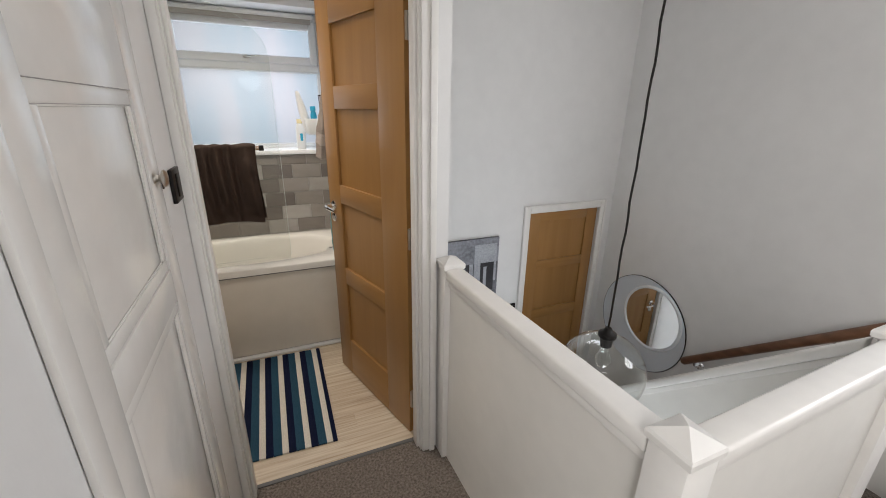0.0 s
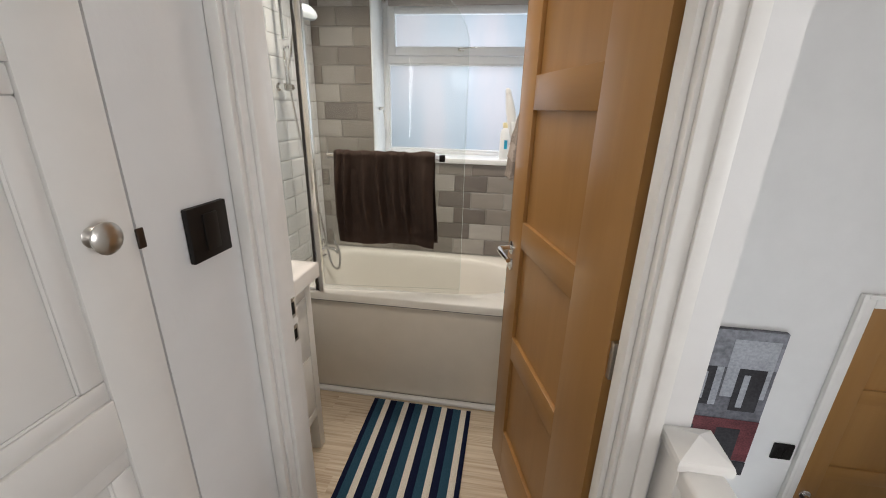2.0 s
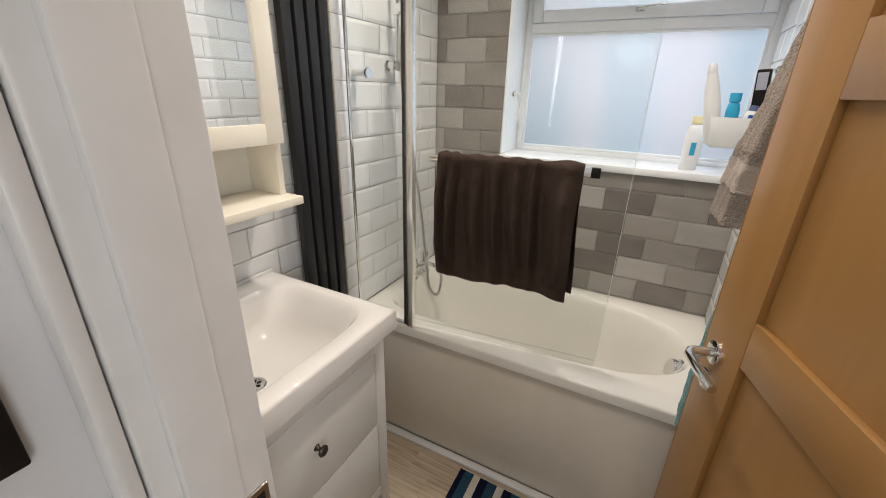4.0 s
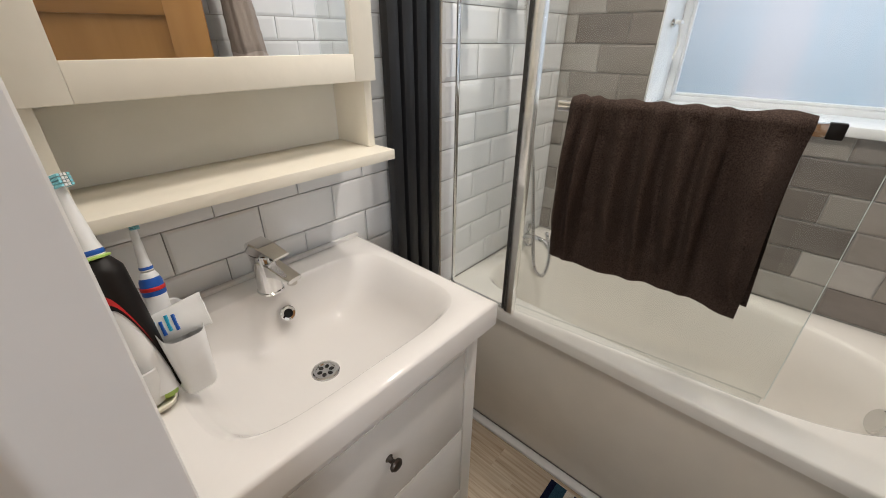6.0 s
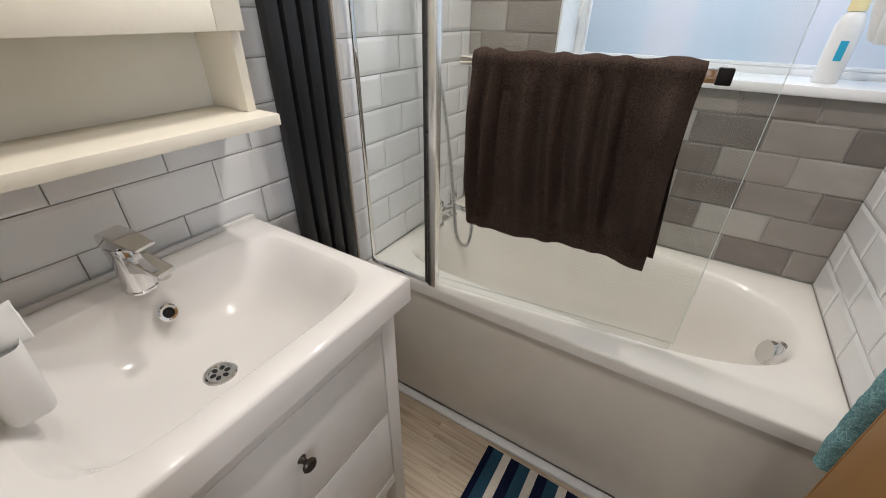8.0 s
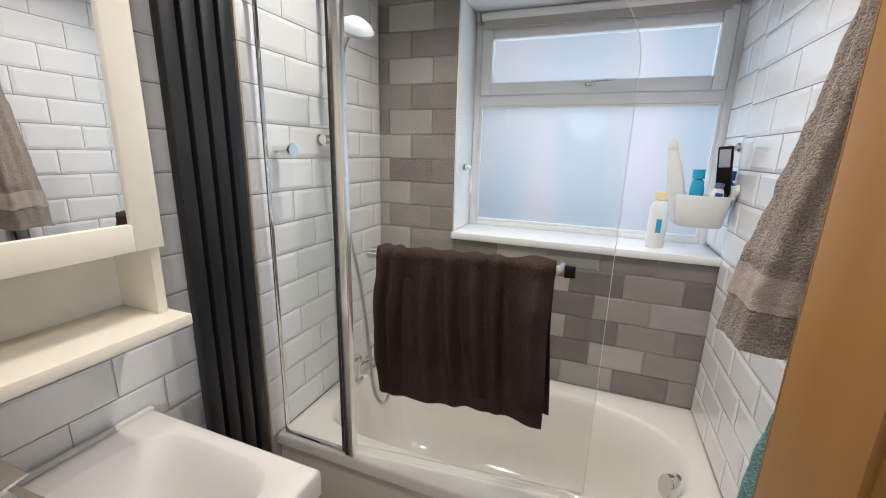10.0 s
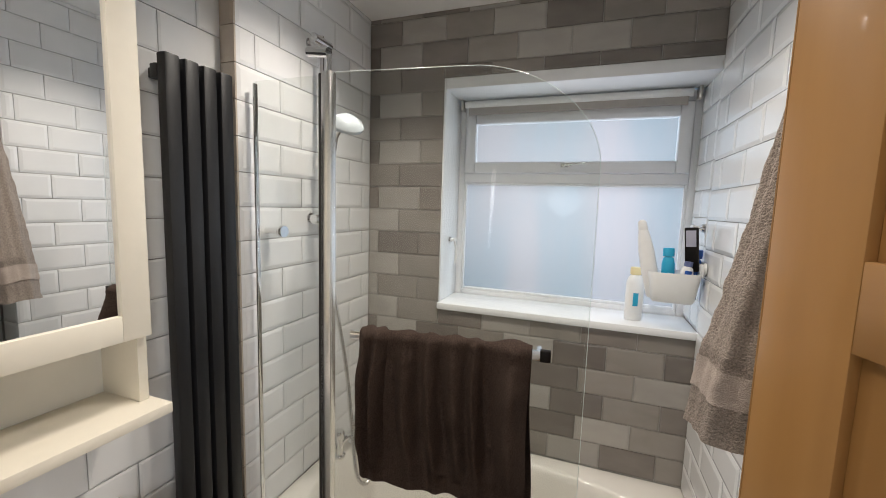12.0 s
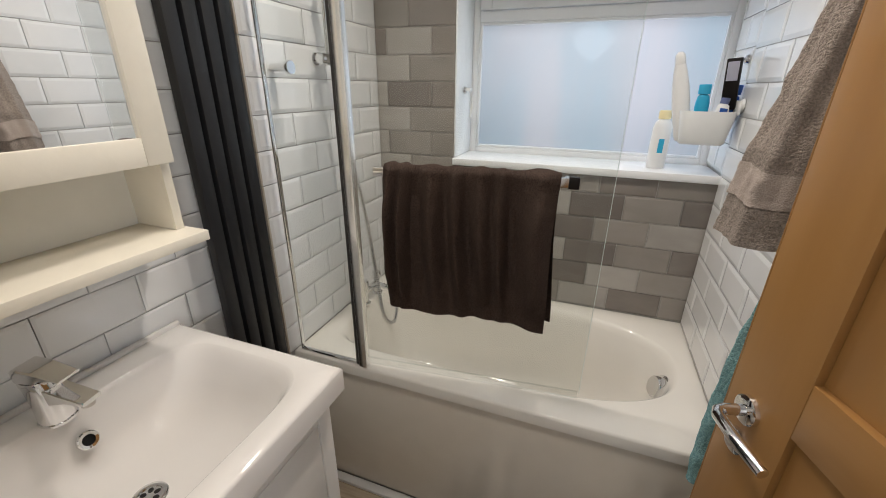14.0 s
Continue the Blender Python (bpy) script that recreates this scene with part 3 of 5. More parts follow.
    p = part("rail_end_reflection", bm, BLACK, s, "chrome rail end painted with a dark reflection")
    p.location, p.rotation_euler = (-0.392, 1.073, RIM), (0, 0, ang)
    return s


screen()


def hanging_cloth(name, width, front, back, radius, material, seed, depth=0.048, thick=0.011):
    """A towel over a bar at the local origin along x: its front hangs at -y, its back at +y."""
    folds = [(0.045, 0.034, 1.0, 0.02), (0.125, 0.030, 0.9, 0.03), (0.29, 0.055, 0.70, -0.03), (0.43, 0.040, 0.75, -0.05), (0.57, 0.050, 0.80, -0.07), (0.69, 0.034, 0.70, -0.04), (0.90, 0.080, 1.15, -0.04)]
    arc = math.pi * radius
    total = front + arc + back
    bm = bmesh.new()

    def f(u, v, rad):
        s = v * total
        x = (u - 0.5) * width
        if s < front:
            low = (front - s) / front
            h, y = -(front - s), -rad
        elif s < front + arc:
            low = 0.0
            a = (s - front) / radius
            h, y = rad * math.sin(a), -rad * math.cos(a)
        else:
            low = (s - front - arc) / back
            h, y = -(s - front - arc), rad
        w = sum(g * math.exp(-((u + lean * low - c) / wd) ** 2) for c, wd, g, lean in folds)
        side = -1 if s < front + arc / 2 else 1
        hem = smooth01((low - 0.86) / 0.05) if s < front else 0.0
        bend = -math.cos((s - front) / radius) if front <= s < front + arc else side
        y += bend * depth * max(w - 0.35, -0.3) * (0.45 + 0.55 * smooth01(low * 4)) * (1 - 0.80 * smooth01((low - 0.66) / 0.30))
        y -= side * 0.003 * hem
        if s < front:
            h += (-0.010 - 0.020 * u - 0.008 * math.sin(u * 7.0)) * low
        h += 0.007 * (min(w, 1.0) - 0.4) * (1 - smooth01(low * 4))
        x += 0.004 * math.sin(low * 5 + seed) + (0.014 if s > front + arc else -0.003) * low * smooth01(u * 2 - 1)
        return Vector((x, y, h))

    nu, nv = 170, 190
    outer = [[f(i / nu, j / nv, radius) for j in range(nv + 1)] for i in range(nu + 1)]
    inner = [[f(i / nu, j / nv, radius - thick) for j in range(nv + 1)] for i in range(nu + 1)]
    vo, vi = ([[bm.verts.new(p + Vector((0, 1, 0)) * (0.0016 * noise.noise(p * 150) + 0.0060 * noise.noise(p * 13) + 0.003 * noise.noise(p * 36))) for p in row] for row in g] for g in (outer, inner))
    for i in range(nu):
        for j in range(nv):
            bm.faces.new((vo[i][j], vo[i + 1][j], vo[i + 1][j + 1], vo[i][j + 1]))
            bm.faces.new((vi[i][j + 1], vi[i + 1][j + 1], vi[i + 1][j], vi[i][j]))
    for i in range(nu):
        for j in (0, nv):
            bm.faces.new((vo[i][j], vo[i + 1][j], vi[i + 1][j], vi[i][j]))
    for j in range(nv):
        for i in (0, nu):
            bm.faces.new((vo[i][j], vo[i][j + 1], vi[i][j + 1], vi[i][j]))
    bmesh.ops.recalc_face_normals(bm, faces=bm.faces)
    return part(name, bm, material)


tw = hanging_cloth("hand_towel", 0.448, 0.385, 0.402, 0.021, TOWEL_B, 3, 0.066)
tagged(tw, "dark brown terry towel draped over the chrome screen rail", "towel")
tw.matrix_world = pose(-0.392, 1.073, RIM) @ pose(0, 0, 0, 0, 0, 6.5) @ pose(0.343, -0.052, 0.696, 0, 0, 0)


# ---- radiator ----
def radiator():
    r = thing("column_radiator", (XB, 0.90, 0.10), "tall anthracite vertical radiator on the tiled wall", "radiator")
    z1 = 1.885
    n = 4
    for k in range(n):
        yy = -0.073 + 0.0505 * k
        bm = boxes((0.054, 0.084, yy - 0.0195, yy + 0.0195, 0.0, z1), bevel=0.006)
        part("column", bm, RADIATOR, r)
        bm = boxes((0.035, 0.057, yy + 0.008, yy + 0.044, 0.02, z1 - 0.02), bevel=0.006)
        if k < n - 1:
            part("column", bm, RADIATOR, r)
        else:
            bm.free()
    for z in (0.04, z1 - 0.06):
        part("header", boxes((0.034, 0.058, -0.095, 0.095, z, z + 0.035), bevel=0.004), RADIATOR, r)
        for yy in (-0.07, 0.07):
            part("wall_bracket", boxes((0.010, 0.035, yy - 0.012, yy + 0.012, z + 0.006, z + 0.03), bevel=0.002), BLACK, r)
    bm = bmesh.new()
    tube(bm, [(0.046, 0.085, 0.045), (0.046, 0.085, -0.0995)], 0.008, 12)
    part("pipe", bm, CHROME, r)
    bm = bmesh.new()
    tube(bm, [(0.046, -0.080, 0.045), (0.046, -0.080, -0.0995)], 0.008, 12)
    part("pipe", bm, CHROME, r)
    bm = bmesh.new()
    lathe(bm, [(0, 0), (0.011, 0), (0.012, 0.018), (0.019, 0.020), (0.020, 0.026), (0.018, 0.060), (0.014, 0.066), (0, 0.067)], 24, Matrix.Translation((0.046, 0.085, -0.020)) @ Matrix.Rotation(radians(90), 4, "Y"))
    part("thermostatic_valve", bm, BLACK, r, "black thermostatic valve head")
    bm = bmesh.new()
    lathe(bm, [(0, 0), (0.011, 0), (0.012, 0.014), (0.016, 0.016), (0.015, 0.036), (0, 0.038)], 24, Matrix.Translation((0.046, -0.080, -0.020)) @ Matrix.Rotation(radians(90), 4, "Y"))
    part("lockshield_valve", bm, BLACK, r, "black lockshield valve")
    return r


radiator()


# ---- vanity ----
VY0, VY1 = 0.088, 0.696


def knob(parent, m, material=IRON, k=1.0, label="dark metal knob"):
    bm = bmesh.new()
    lathe(bm, [(0.010 * k, 0), (0.007 * k, 0.003 * k), (0.0055 * k, 0.010 * k), (0.008 * k, 0.015 * k), (0.0145 * k, 0.019 * k), (0.0155 * k, 0.023 * k), (0.012 * k, 0.027 * k), (0, 0.0285 * k)], 20, m)
    return part("knob", bm, material, parent, label)


def vanity():
    v = thing("vanity_cabinet", (0, 0, 0), "white two-drawer washbasin cabinet on square legs beside the bath", "cabinet")
    x0, x1 = -0.735, -0.262
    leg = 0.042
    for yy in (VY0, VY1 - leg):
        for xx in (x0, x1 - leg):
            part("leg", boxes((xx, xx + leg, yy, yy + leg, 0.0, 0.853), bevel=0.002), CABINET, v)
    part("body", boxes((x0 + leg, x1 - leg, VY0 + 0.006, VY0 + 0.02, 0.20, 0.852), (x0 + leg, x1 - leg, VY1 - 0.02, VY1 - 0.006, 0.20, 0.852), (x0 + 0.01, x0 + 0.02, VY0 + leg, VY1 - leg, 0.20, 0.852), (x0 + 0.02, x1 - 0.024, VY0 + leg, VY1 - leg, 0.20, 0.215)), CABINET, v, smooth=False)
    for z0, z1 in ((0.782, 0.853), (0.195, 0.235)):
        part("front_rail", boxes((x1 - 0.022, x1 - 0.001, VY0 + leg, VY1 - leg, z0, z1), bevel=0.001), CABINET, v)
    for z0, z1 in ((0.20, 0.26), (0.79, 0.853)):
        part("side_rail", boxes((x0 + leg, x1 - leg, VY1 - 0.006, VY1 - 0.001, z0, z1), bevel=0.001), CABINET, v)
    for z0, z1, kz in ((0.512, 0.779, 0.655), (0.238, 0.508, 0.372)):
        d = part("drawer", boxes((x1 - 0.022, x1 - 0.002, VY0 + leg + 0.003, VY1 - leg - 0.003, z0, z1), bevel=0.002), CABINET, v)
        knob(d, Matrix.Translation((x1 - 0.002, 0.405, kz)) @ Matrix.Rotation(radians(90), 4, "Y"), IRON, 1.0)
    return v


vanity()


def basin():
    b = thing("washbasin", (0, 0, 0), "wide white ceramic washbasin with a shallow rectangular bowl", "washbasin")
    bm = bmesh.new()
    x0, x1, y0, y1, z = XB + 0.012, -0.222, YS + 0.0075, 0.707, 0.916
    cx, cy = -0.462, 0.405
    spec = [(0.190, 0.268, 0.0, 5.0), (0.187, 0.265, -0.002, 5.0), (0.181, 0.257, -0.010, 4.8), (0.174, 0.243, -0.030, 4.4), (0.162, 0.218, -0.075, 3.9), (0.148, 0.190, -0.112, 3.4), (0.115, 0.14, -0.138, 2.7), (0.07, 0.08, -0.150, 2.3), (0.028, 0.028, -0.1535, 2.0)]
    rings = loft(bm, [superloop(cx - 0.010 * (dz / -0.15), cy, a, w, z + dz, e, e, 96) for a, w, dz, e in spec])
    rim_to_rect(bm, rings[0], x0, x1, y0, y1, z, 0.062)
    part("bowl", bm, CERAMIC, b, angle=50)
    part("back_ledge", boxes((x0 + 0.001, x0 + 0.016, y0 + 0.002, y1 - 0.002, z - 0.004, z + 0.010), bevel=0.004), CERAMIC, b)
    dz = z - 0.1535
    m = pose(-0.472, 0.405, dz + 0.0005)
    bm = bmesh.new()
    lathe(bm, [(0.0, 0.001), (0.022, 0.001), (0.022, 0.003), (0.026, 0.004), (0.031, 0.002), (0.032, 0.0), (0.0, -0.001)], 36, m)
    w = part("waste", bm, CHROME, b, "chrome strainer waste")
    for k in range(6):
        a = radians(60 * k + 15)
        bm = bmesh.new()
        lathe(bm, [(0.0048, 0.0), (0.0048, 0.0006), (0, 0.0006)], 12, m @ Matrix.Translation((0.0135 * math.cos(a), 0.0135 * math.sin(a), 0.0008)) @ Matrix.Rotation(a, 4, "Z") @ Matrix.Diagonal((1.25, 1, 1, 1)))
        part("strainer_hole", bm, DARK, w)
    m = Matrix.Translation((-0.617, 0.408, 0.850)) @ Matrix.Rotation(radians(66), 4, "Y")
    bm = bmesh.new()
    lathe(bm, [(0.011, 0.0), (0.011, 0.006), (0.016, 0.007), (0.0185, 0.005), (0.019, 0.001), (0.019, -0.001)], 28, m)
    o = part("overflow_ring", bm, CHROME, b)
    bm = bmesh.new()
    lathe(bm, [(0.0112, 0.001), (0, 0.001)], 20, m)
    part("overflow_hole", bm, DARK, o)
    return b


basin()


def tap():
    t = thing("basin_tap", (-0.636, 0.391, 0.917), "angular chrome single-lever mixer tap on the washbasin", "tap")
    t.rotation_euler = (0, 0, radians(14))
    bm = bmesh.new()
    loft(bm, [superloop(cx, 0, a, w, z, 2.6, 2.6, 32) for cx, a, w, z in ((0, 0.0275, 0.0275, 0.0), (0, 0.0275, 0.0275, 0.004), (0, 0.0255, 0.0255, 0.006), (0, 0.0250, 0.0250, 0.050), (-0.003, 0.0255, 0.0250, 0.080), (-0.007, 0.0262, 0.0250, 0.092), (-0.007, 0.024, 0.023, 0.0945))])
    part("body", bm, CHROME, t)
    bm = bmesh.new()
    rows = []
    for x, w, z0, z1 in ((-0.010, 0.0190, 0.046, 0.086), (0.020, 0.0190, 0.046, 0.080), (0.050, 0.0185, 0.052, 0.070), (0.078, 0.0180, 0.051, 0.061), (0.088, 0.0175, 0.0495, 0.058)):
        rows.append([bm.verts.new((x, y, z)) for y, z in ((-w, z0 + 0.003), (-w + 0.004, z0), (w - 0.004, z0), (w, z0 + 0.003), (w, z1 - 0.002), (w - 0.002, z1), (-w + 0.002, z1), (-w, z1 - 0.002))])
    for ra, rb in zip(rows, rows[1:]):
        for j in range(8):
            bm.faces.new((ra[j], ra[(j + 1) % 8], rb[(j + 1) % 8], rb[j]))
    bm.faces.new(rows[0][::-1])
    bm.faces.new(rows[-1])
    part("spout", bm, CHROME, t, angle=25)
    bm = bmesh.new()
    rows = []
    for x, w, z0, z1 in ((-0.029, 0.0205, 0.0955, 0.120), (-0.022, 0.0225, 0.0950, 0.124), (0.010, 0.0225, 0.0950, 0.120), (0.022, 0.0220, 0.102, 0.1165), (0.046, 0.0205, 0.103, 0.1095), (0.060, 0.0195, 0.1000, 0.1050)):
        rows.append([bm.verts.new((x, y, z)) for y, z in ((-w, z0 + 0.002), (-w + 0.003, z0), (w - 0.003, z0), (w, z0 + 0.002), (w, z1 - 0.002), (w - 0.003, z1), (-w + 0.003, z1), (-w, z1 - 0.002))])
    for ra, rb in zip(rows, rows[1:]):
        for j in range(8):
            bm.faces.new((ra[j], ra[(j + 1) % 8], rb[(j + 1) % 8], rb[j]))
    bm.faces.new(rows[0][::-1])
    bm.faces.new(rows[-1])
    part("lever", bm, CHROME, t, angle=25)
    bm = bmesh.new()
    lathe(bm, [(0, 0), (0.011, 0.0), (0.011, 0.010), (0.008, 0.012), (0, 0.012)], 20, Matrix.Translation((0.076, 0, 0.041)))
    part("aerator", bm, STEEL, t)
    return t


tap()


def mirror_cabinet():
    c = thing("mirror_cabinet", (0, 0, 0), "cream mirror cabinet with an open shelf above the washbasin", "mirror cabinet")
    x0, x1, y0, y1, z0, z1 = XB + 0.010, -0.588, 0.110, 0.702, 1.200, 2.14
    part("side_panel", boxes((x0, x1 - 0.020, y1 - 0.020, y1, z0, z1), bevel=0.001), CREAM, c)
    part("side_panel", boxes((x0, x1 - 0.020, y0, y0 + 0.020, z0, z1), bevel=0.001), CREAM, c)
    part("shelf", boxes((x0, -0.548, y0 - 0.010, y1 + 0.010, 1.176, 1.1995), bevel=0.002), CREAM, c, "projecting bottom shelf")
    part("back_panel", boxes((x0, x0 + 0.006, y0 + 0.02, y1 - 0.02, z0, z1)), NICHE, c)
    part("top_panel", boxes((x0, x1, y0, y1, z1, z1 + 0.018), bevel=0.001), CREAM, c)
    part("inner_shelf", boxes((x0 + 0.007, x1 - 0.021, y0 + 0.021, y1 - 0.021, 1.352, 1.366)), CREAM, c)
    d = part("door_frame", boxes((x1 - 0.019, x1, y0 + 0.001, y0 + 0.062, 1.349, z1 - 0.001), (x1 - 0.019, x1, y1 - 0.056, y1 - 0.001, 1.349, z1 - 0.001), (x1 - 0.0185, x1 - 0.0005, y0 + 0.062, y1 - 0.056, 1.349, 1.403), (x1 - 0.0185, x1 - 0.0005, y0 + 0.062, y1 - 0.056, z1 - 0.056, z1 - 0.001), bevel=0.0012), CREAM, c, "cream door frame")
    part("mirror_pane", boxes((x1 - 0.012, x1 - 0.008, y0 + 0.060, y1 - 0.054, 1.401, z1 - 0.055)), MIRROR, d, "clear mirror glass", smooth=False)
    return c


mirror_cabinet()


# ---- toothbrush holder, cups ----
def loft_box(bm, x0, x1, y0, y1, z0, z1, taper, r, thick=0.003, n=40):
    cx, cy, a, b = (x0 + x1) / 2, (y0 + y1) / 2, (x1 - x0) / 2, (y1 - y0) / 2
    e = 4.5
    loft(bm, [superloop(cx, cy, a * k, b * k, z, e, e, n) for k, z in ((taper * 0.7, z0), (taper * 0.93, z0 + 0.001), (taper, z0 + 0.008), (1, z1), (0.985, z1 + 0.002), (0.95, z1), (taper * 0.93, z0 + 0.01), (taper * 0.6, z0 + 0.008))], True)
    return bm


def shoulder(a):
    """Lower edge of the big toothbrush's black shell at an angle round it."""
    away = abs((a - radians(-38) + math.pi) % (2 * math.pi) - math.pi) / math.pi
    return 0.001 if away < 0.15 else 0.001 + 0.104 * smooth01((away - 0.15) / 0.45) ** 0.45


def toothbrush(name, place, lean, hue, grip, big):
    t = thing(name, place, ("black and white electric toothbrush with a red accent" if big else "slim white electric toothbrush with a blue and red band"), "toothbrush", "electric toothbrushes")
    t.rotation_euler = lean
    k = 1.0 if big else 0.62
    bm = bmesh.new()
    lathe(bm, [(0, 0), (0.0135 * k, 0.001), (0.0155 * k, 0.02 * k), (0.0165 * k, 0.08 * k), (0.0165 * k, 0.125 * k), (0.014 * k, 0.150 * k), (0.010 * k, 0.158 * k), (0, 0.158 * k)], 20)
    part("handle", bm, WHITE_PL, t, "white handle")
    bm = bmesh.new()
    if big:
        # black shell: whole at the shoulder, running down to a strip on one side
        n, m = 48, 12
        rows = []
        for i in range(n + 1):
            a = 2 * math.pi * i / n
            low = shoulder(a)
            row = []
            for j in range(m + 1):
                z = low + (0.1585 - low) * j / m
                r = 0.0147 + 0.0022 * smooth01(z / 0.03) + 0.0012 * smooth01(z / 0.1) - 0.0078 * smooth01((z - 0.144) / 0.0145)
                row.append(bm.verts.new((r * math.cos(a), r * math.sin(a), z)))
            rows.append(row)
        for ra, rb in zip(rows, rows[1:]):
            for j in range(m):
                bm.faces.new((ra[j], rb[j], rb[j + 1], ra[j + 1]))
    else:
        lathe(bm, [(0.0166 * k, 0.118 * k), (0.0174 * k, 0.12 * k), (0.0165 * k, 0.142 * k), (0.0120 * k, 0.154 * k), (0.0, 0.1585 * k)], 20)
    part("grip", bm, hue, t)
    bm = bmesh.new()
    if big:
        # slim red crescent under the shoulder
        rows = []
        for i in range(15):
            q = i / 14
            a = radians(-215 + 125 * q)
            wide = 0.016 * (1 - q) ** 0.7 * min(1, q * 6 + 0.2) + 0.0004
            mid = shoulder(a) + 0.006 + wide / 2
            rows.append([bm.verts.new((0.0187 * math.cos(a), 0.0187 * math.sin(a), mid + wide * e)) for e in (-0.5, 0.5)])
        for ra, rb in zip(rows, rows[1:]):
            bm.faces.new((ra[0], rb[0], rb[1], ra[1]))
    else:
        lathe(bm, [(0.0166 * k, 0.126 * k), (0.0181 * k, 0.127 * k), (0.0180 * k, 0.132 * k), (0.0160 * k, 0.134 * k)], 20)
    part("accent", bm, RED, t, "red accent")
    bm = bmesh.new()
    lathe(bm, [(0.0095 * k, 0.160 * k), (0.0095 * k, 0.166 * k), (0.008 * k, 0.175 * k), (0.0058 * k, 0.215 * k), (0.0052 * k, 0.236 * k), (0.0, 0.240 * k)], 16)
    lathe(bm, [(0, -0.004 * k), (0.008 * k, -0.003 * k), (0.008 * k, 0.004 * k), (0, 0.005 * k)], 16, Matrix.Translation((0, 0, 0.236 * k)) @ Matrix.Rotation(radians(90), 4, "X"))
    part("brush_head", bm, WHITE_PL, t)
    bm = bmesh.new()
    lathe(bm, [(0.0096 * k, 0.162 * k), (0.0101 * k, 0.163 * k), (0.0101 * k, 0.166 * k), (0.0096 * k, 0.167 * k)], 16)
    part("colour_ring", bm, BLUE, t)
    if big:
        bm = bmesh.new()
        lathe(bm, [(0.010, 0.1575), (0.0135, 0.1578), (0.0140, 0.1595), (0.0100, 0.161)], 20, Matrix.Translation((-0.001, 0, 0)))
        part("collar", bm, LIME, t, "lime green collar")
    for dx in (-0.0045, -0.0015, 0.0015, 0.0045):
        bm = bmesh.new()
        for dz in (-0.0048, -0.0016, 0.0016, 0.0048):
            box(bm, (dx - 0.0011) * k, (dx + 0.0011) * k, -0.0165 * k, -0.004 * k, (0.236 + dz - 0.0012) * k, (0.236 + dz + 0.0012) * k)
        part("bristles", bm, AQUA if abs(dx) > 0.002 or not big else WHITE_PL, t)
    return t


holder = thing("toothbrush_caddy", (-0.50, 0.108, 0.9165), "white plastic toothbrush caddy with a cup on the washbasin", "toothbrush holder")
bm = bmesh.new()
loft_box(bm, -0.195, 0.076, -0.037, 0.036, 0.0, 0.017, 0.97, 0)
part("tray", bm, IVORY, holder, "long ivory tray")
bm = bmesh.new()
box(bm, -0.190, 0.020, -0.036, -0.031, 0.014, 0.052, bevel=0.002)
box(bm, -0.100, -0.094, -0.031, 0.020, 0.014, 0.048, bevel=0.002)
part("tray_wall", bm, IVORY, holder, "raised ivory back wall")
bm = bmesh.new()
loft_box(bm, -0.058, 0.080, 0.034, 0.096, 0.003, 0.116, 0.86, 0)
part("cup", bm, WHITE_PL, holder, "open white cup")
bm = bmesh.new()
# clasp round the toothbrush, open on one side
n = 36
rows = []
for i in range(n + 1):
    a = radians(97 + 300 * i / n)
    lift = 0.012 * math.sin(math.pi * i / n) ** 2
    rows.append([bm.verts.new((r * math.cos(a), r * math.sin(a), z)) for r, z in ((0.026, 0.017), (0.030, 0.045), (0.033, 0.082 + lift), (0.0315, 0.084 + lift), (0.029, 0.082 + lift), (0.0265, 0.045), (0.022, 0.017))])
for ra, rb in zip(rows, rows[1:]):
    for j in range(6):
        bm.faces.new((ra[j], rb[j], rb[j + 1], ra[j + 1]))
for e in (rows[0], rows[-1]):
    bm.faces.new(e)
for v in bm.verts:
    v.co += Vector((0.038, -0.002, 0))
bmesh.ops.recalc_face_normals(bm, faces=bm.faces)
part("ring_holder", bm, WHITE_PL, holder)
bm = bmesh.new()
lathe(bm, [(0.0, 0.016), (0.026, 0.016), (0.0265, 0.0215), (0.0, 0.022)], 28, pose(0.038, -0.002, 0.003))
part("charger_base", bm, LIME, holder, "lime green base")
bm = bmesh.new()
lathe(bm, [(0.0, 0.017), (0.013, 0.017), (0.0135, 0.038), (0.0105, 0.0385), (0.010, 0.032), (0.0, 0.032)], 24, pose(0.048, 0.022, 0))
part("peg_cup", bm, LIME, holder, "small lime green cup")


def aimed(ob, base, tip, side):
    """Stands ob at base with its z axis towards tip and its -y side towards the given direction."""
    z = (Vector(tip) - Vector(base)).normalized()
    y = -(Vector(side) - z * z.dot(Vector(side))).normalized()
    x = y.cross(z)
    ob.location = base
    ob.rotation_euler = Matrix((x, y, z)).transposed().to_euler()
    return ob


t1 = toothbrush("toothbrush", (0, 0, 0), (0, 0, 0), BLACK, BLACK, True)
aimed(t1, (-0.448, 0.128, 0.942), (-0.566, 0.117, 1.262), (0.9, 0.45, 0.2))
t1.scale = (1.40, 1.40, 1.42)
t2 = toothbrush("toothbrush", (0, 0, 0), (0, 0, 0), BLUE, WHITE_PL, False)
aimed(t2, (-0.532, 0.166, 0.935), (-0.582, 0.180, 1.155), (0.9, 0.1, 0.2))
t2.scale = (1.62, 1.62, 1.62)
tp = thing("toothpaste_tube", (0, 0, 0), "crumpled white toothpaste tube with blue print lying in the cup", "toothpaste")
aimed(tp, (-0.520, 0.128, 1.005), (-0.468, 0.196, 1.042), (-0.75, 0.25, -0.60))
tp.scale = (1.45, 1.35, 1.45)
bm = bmesh.new()
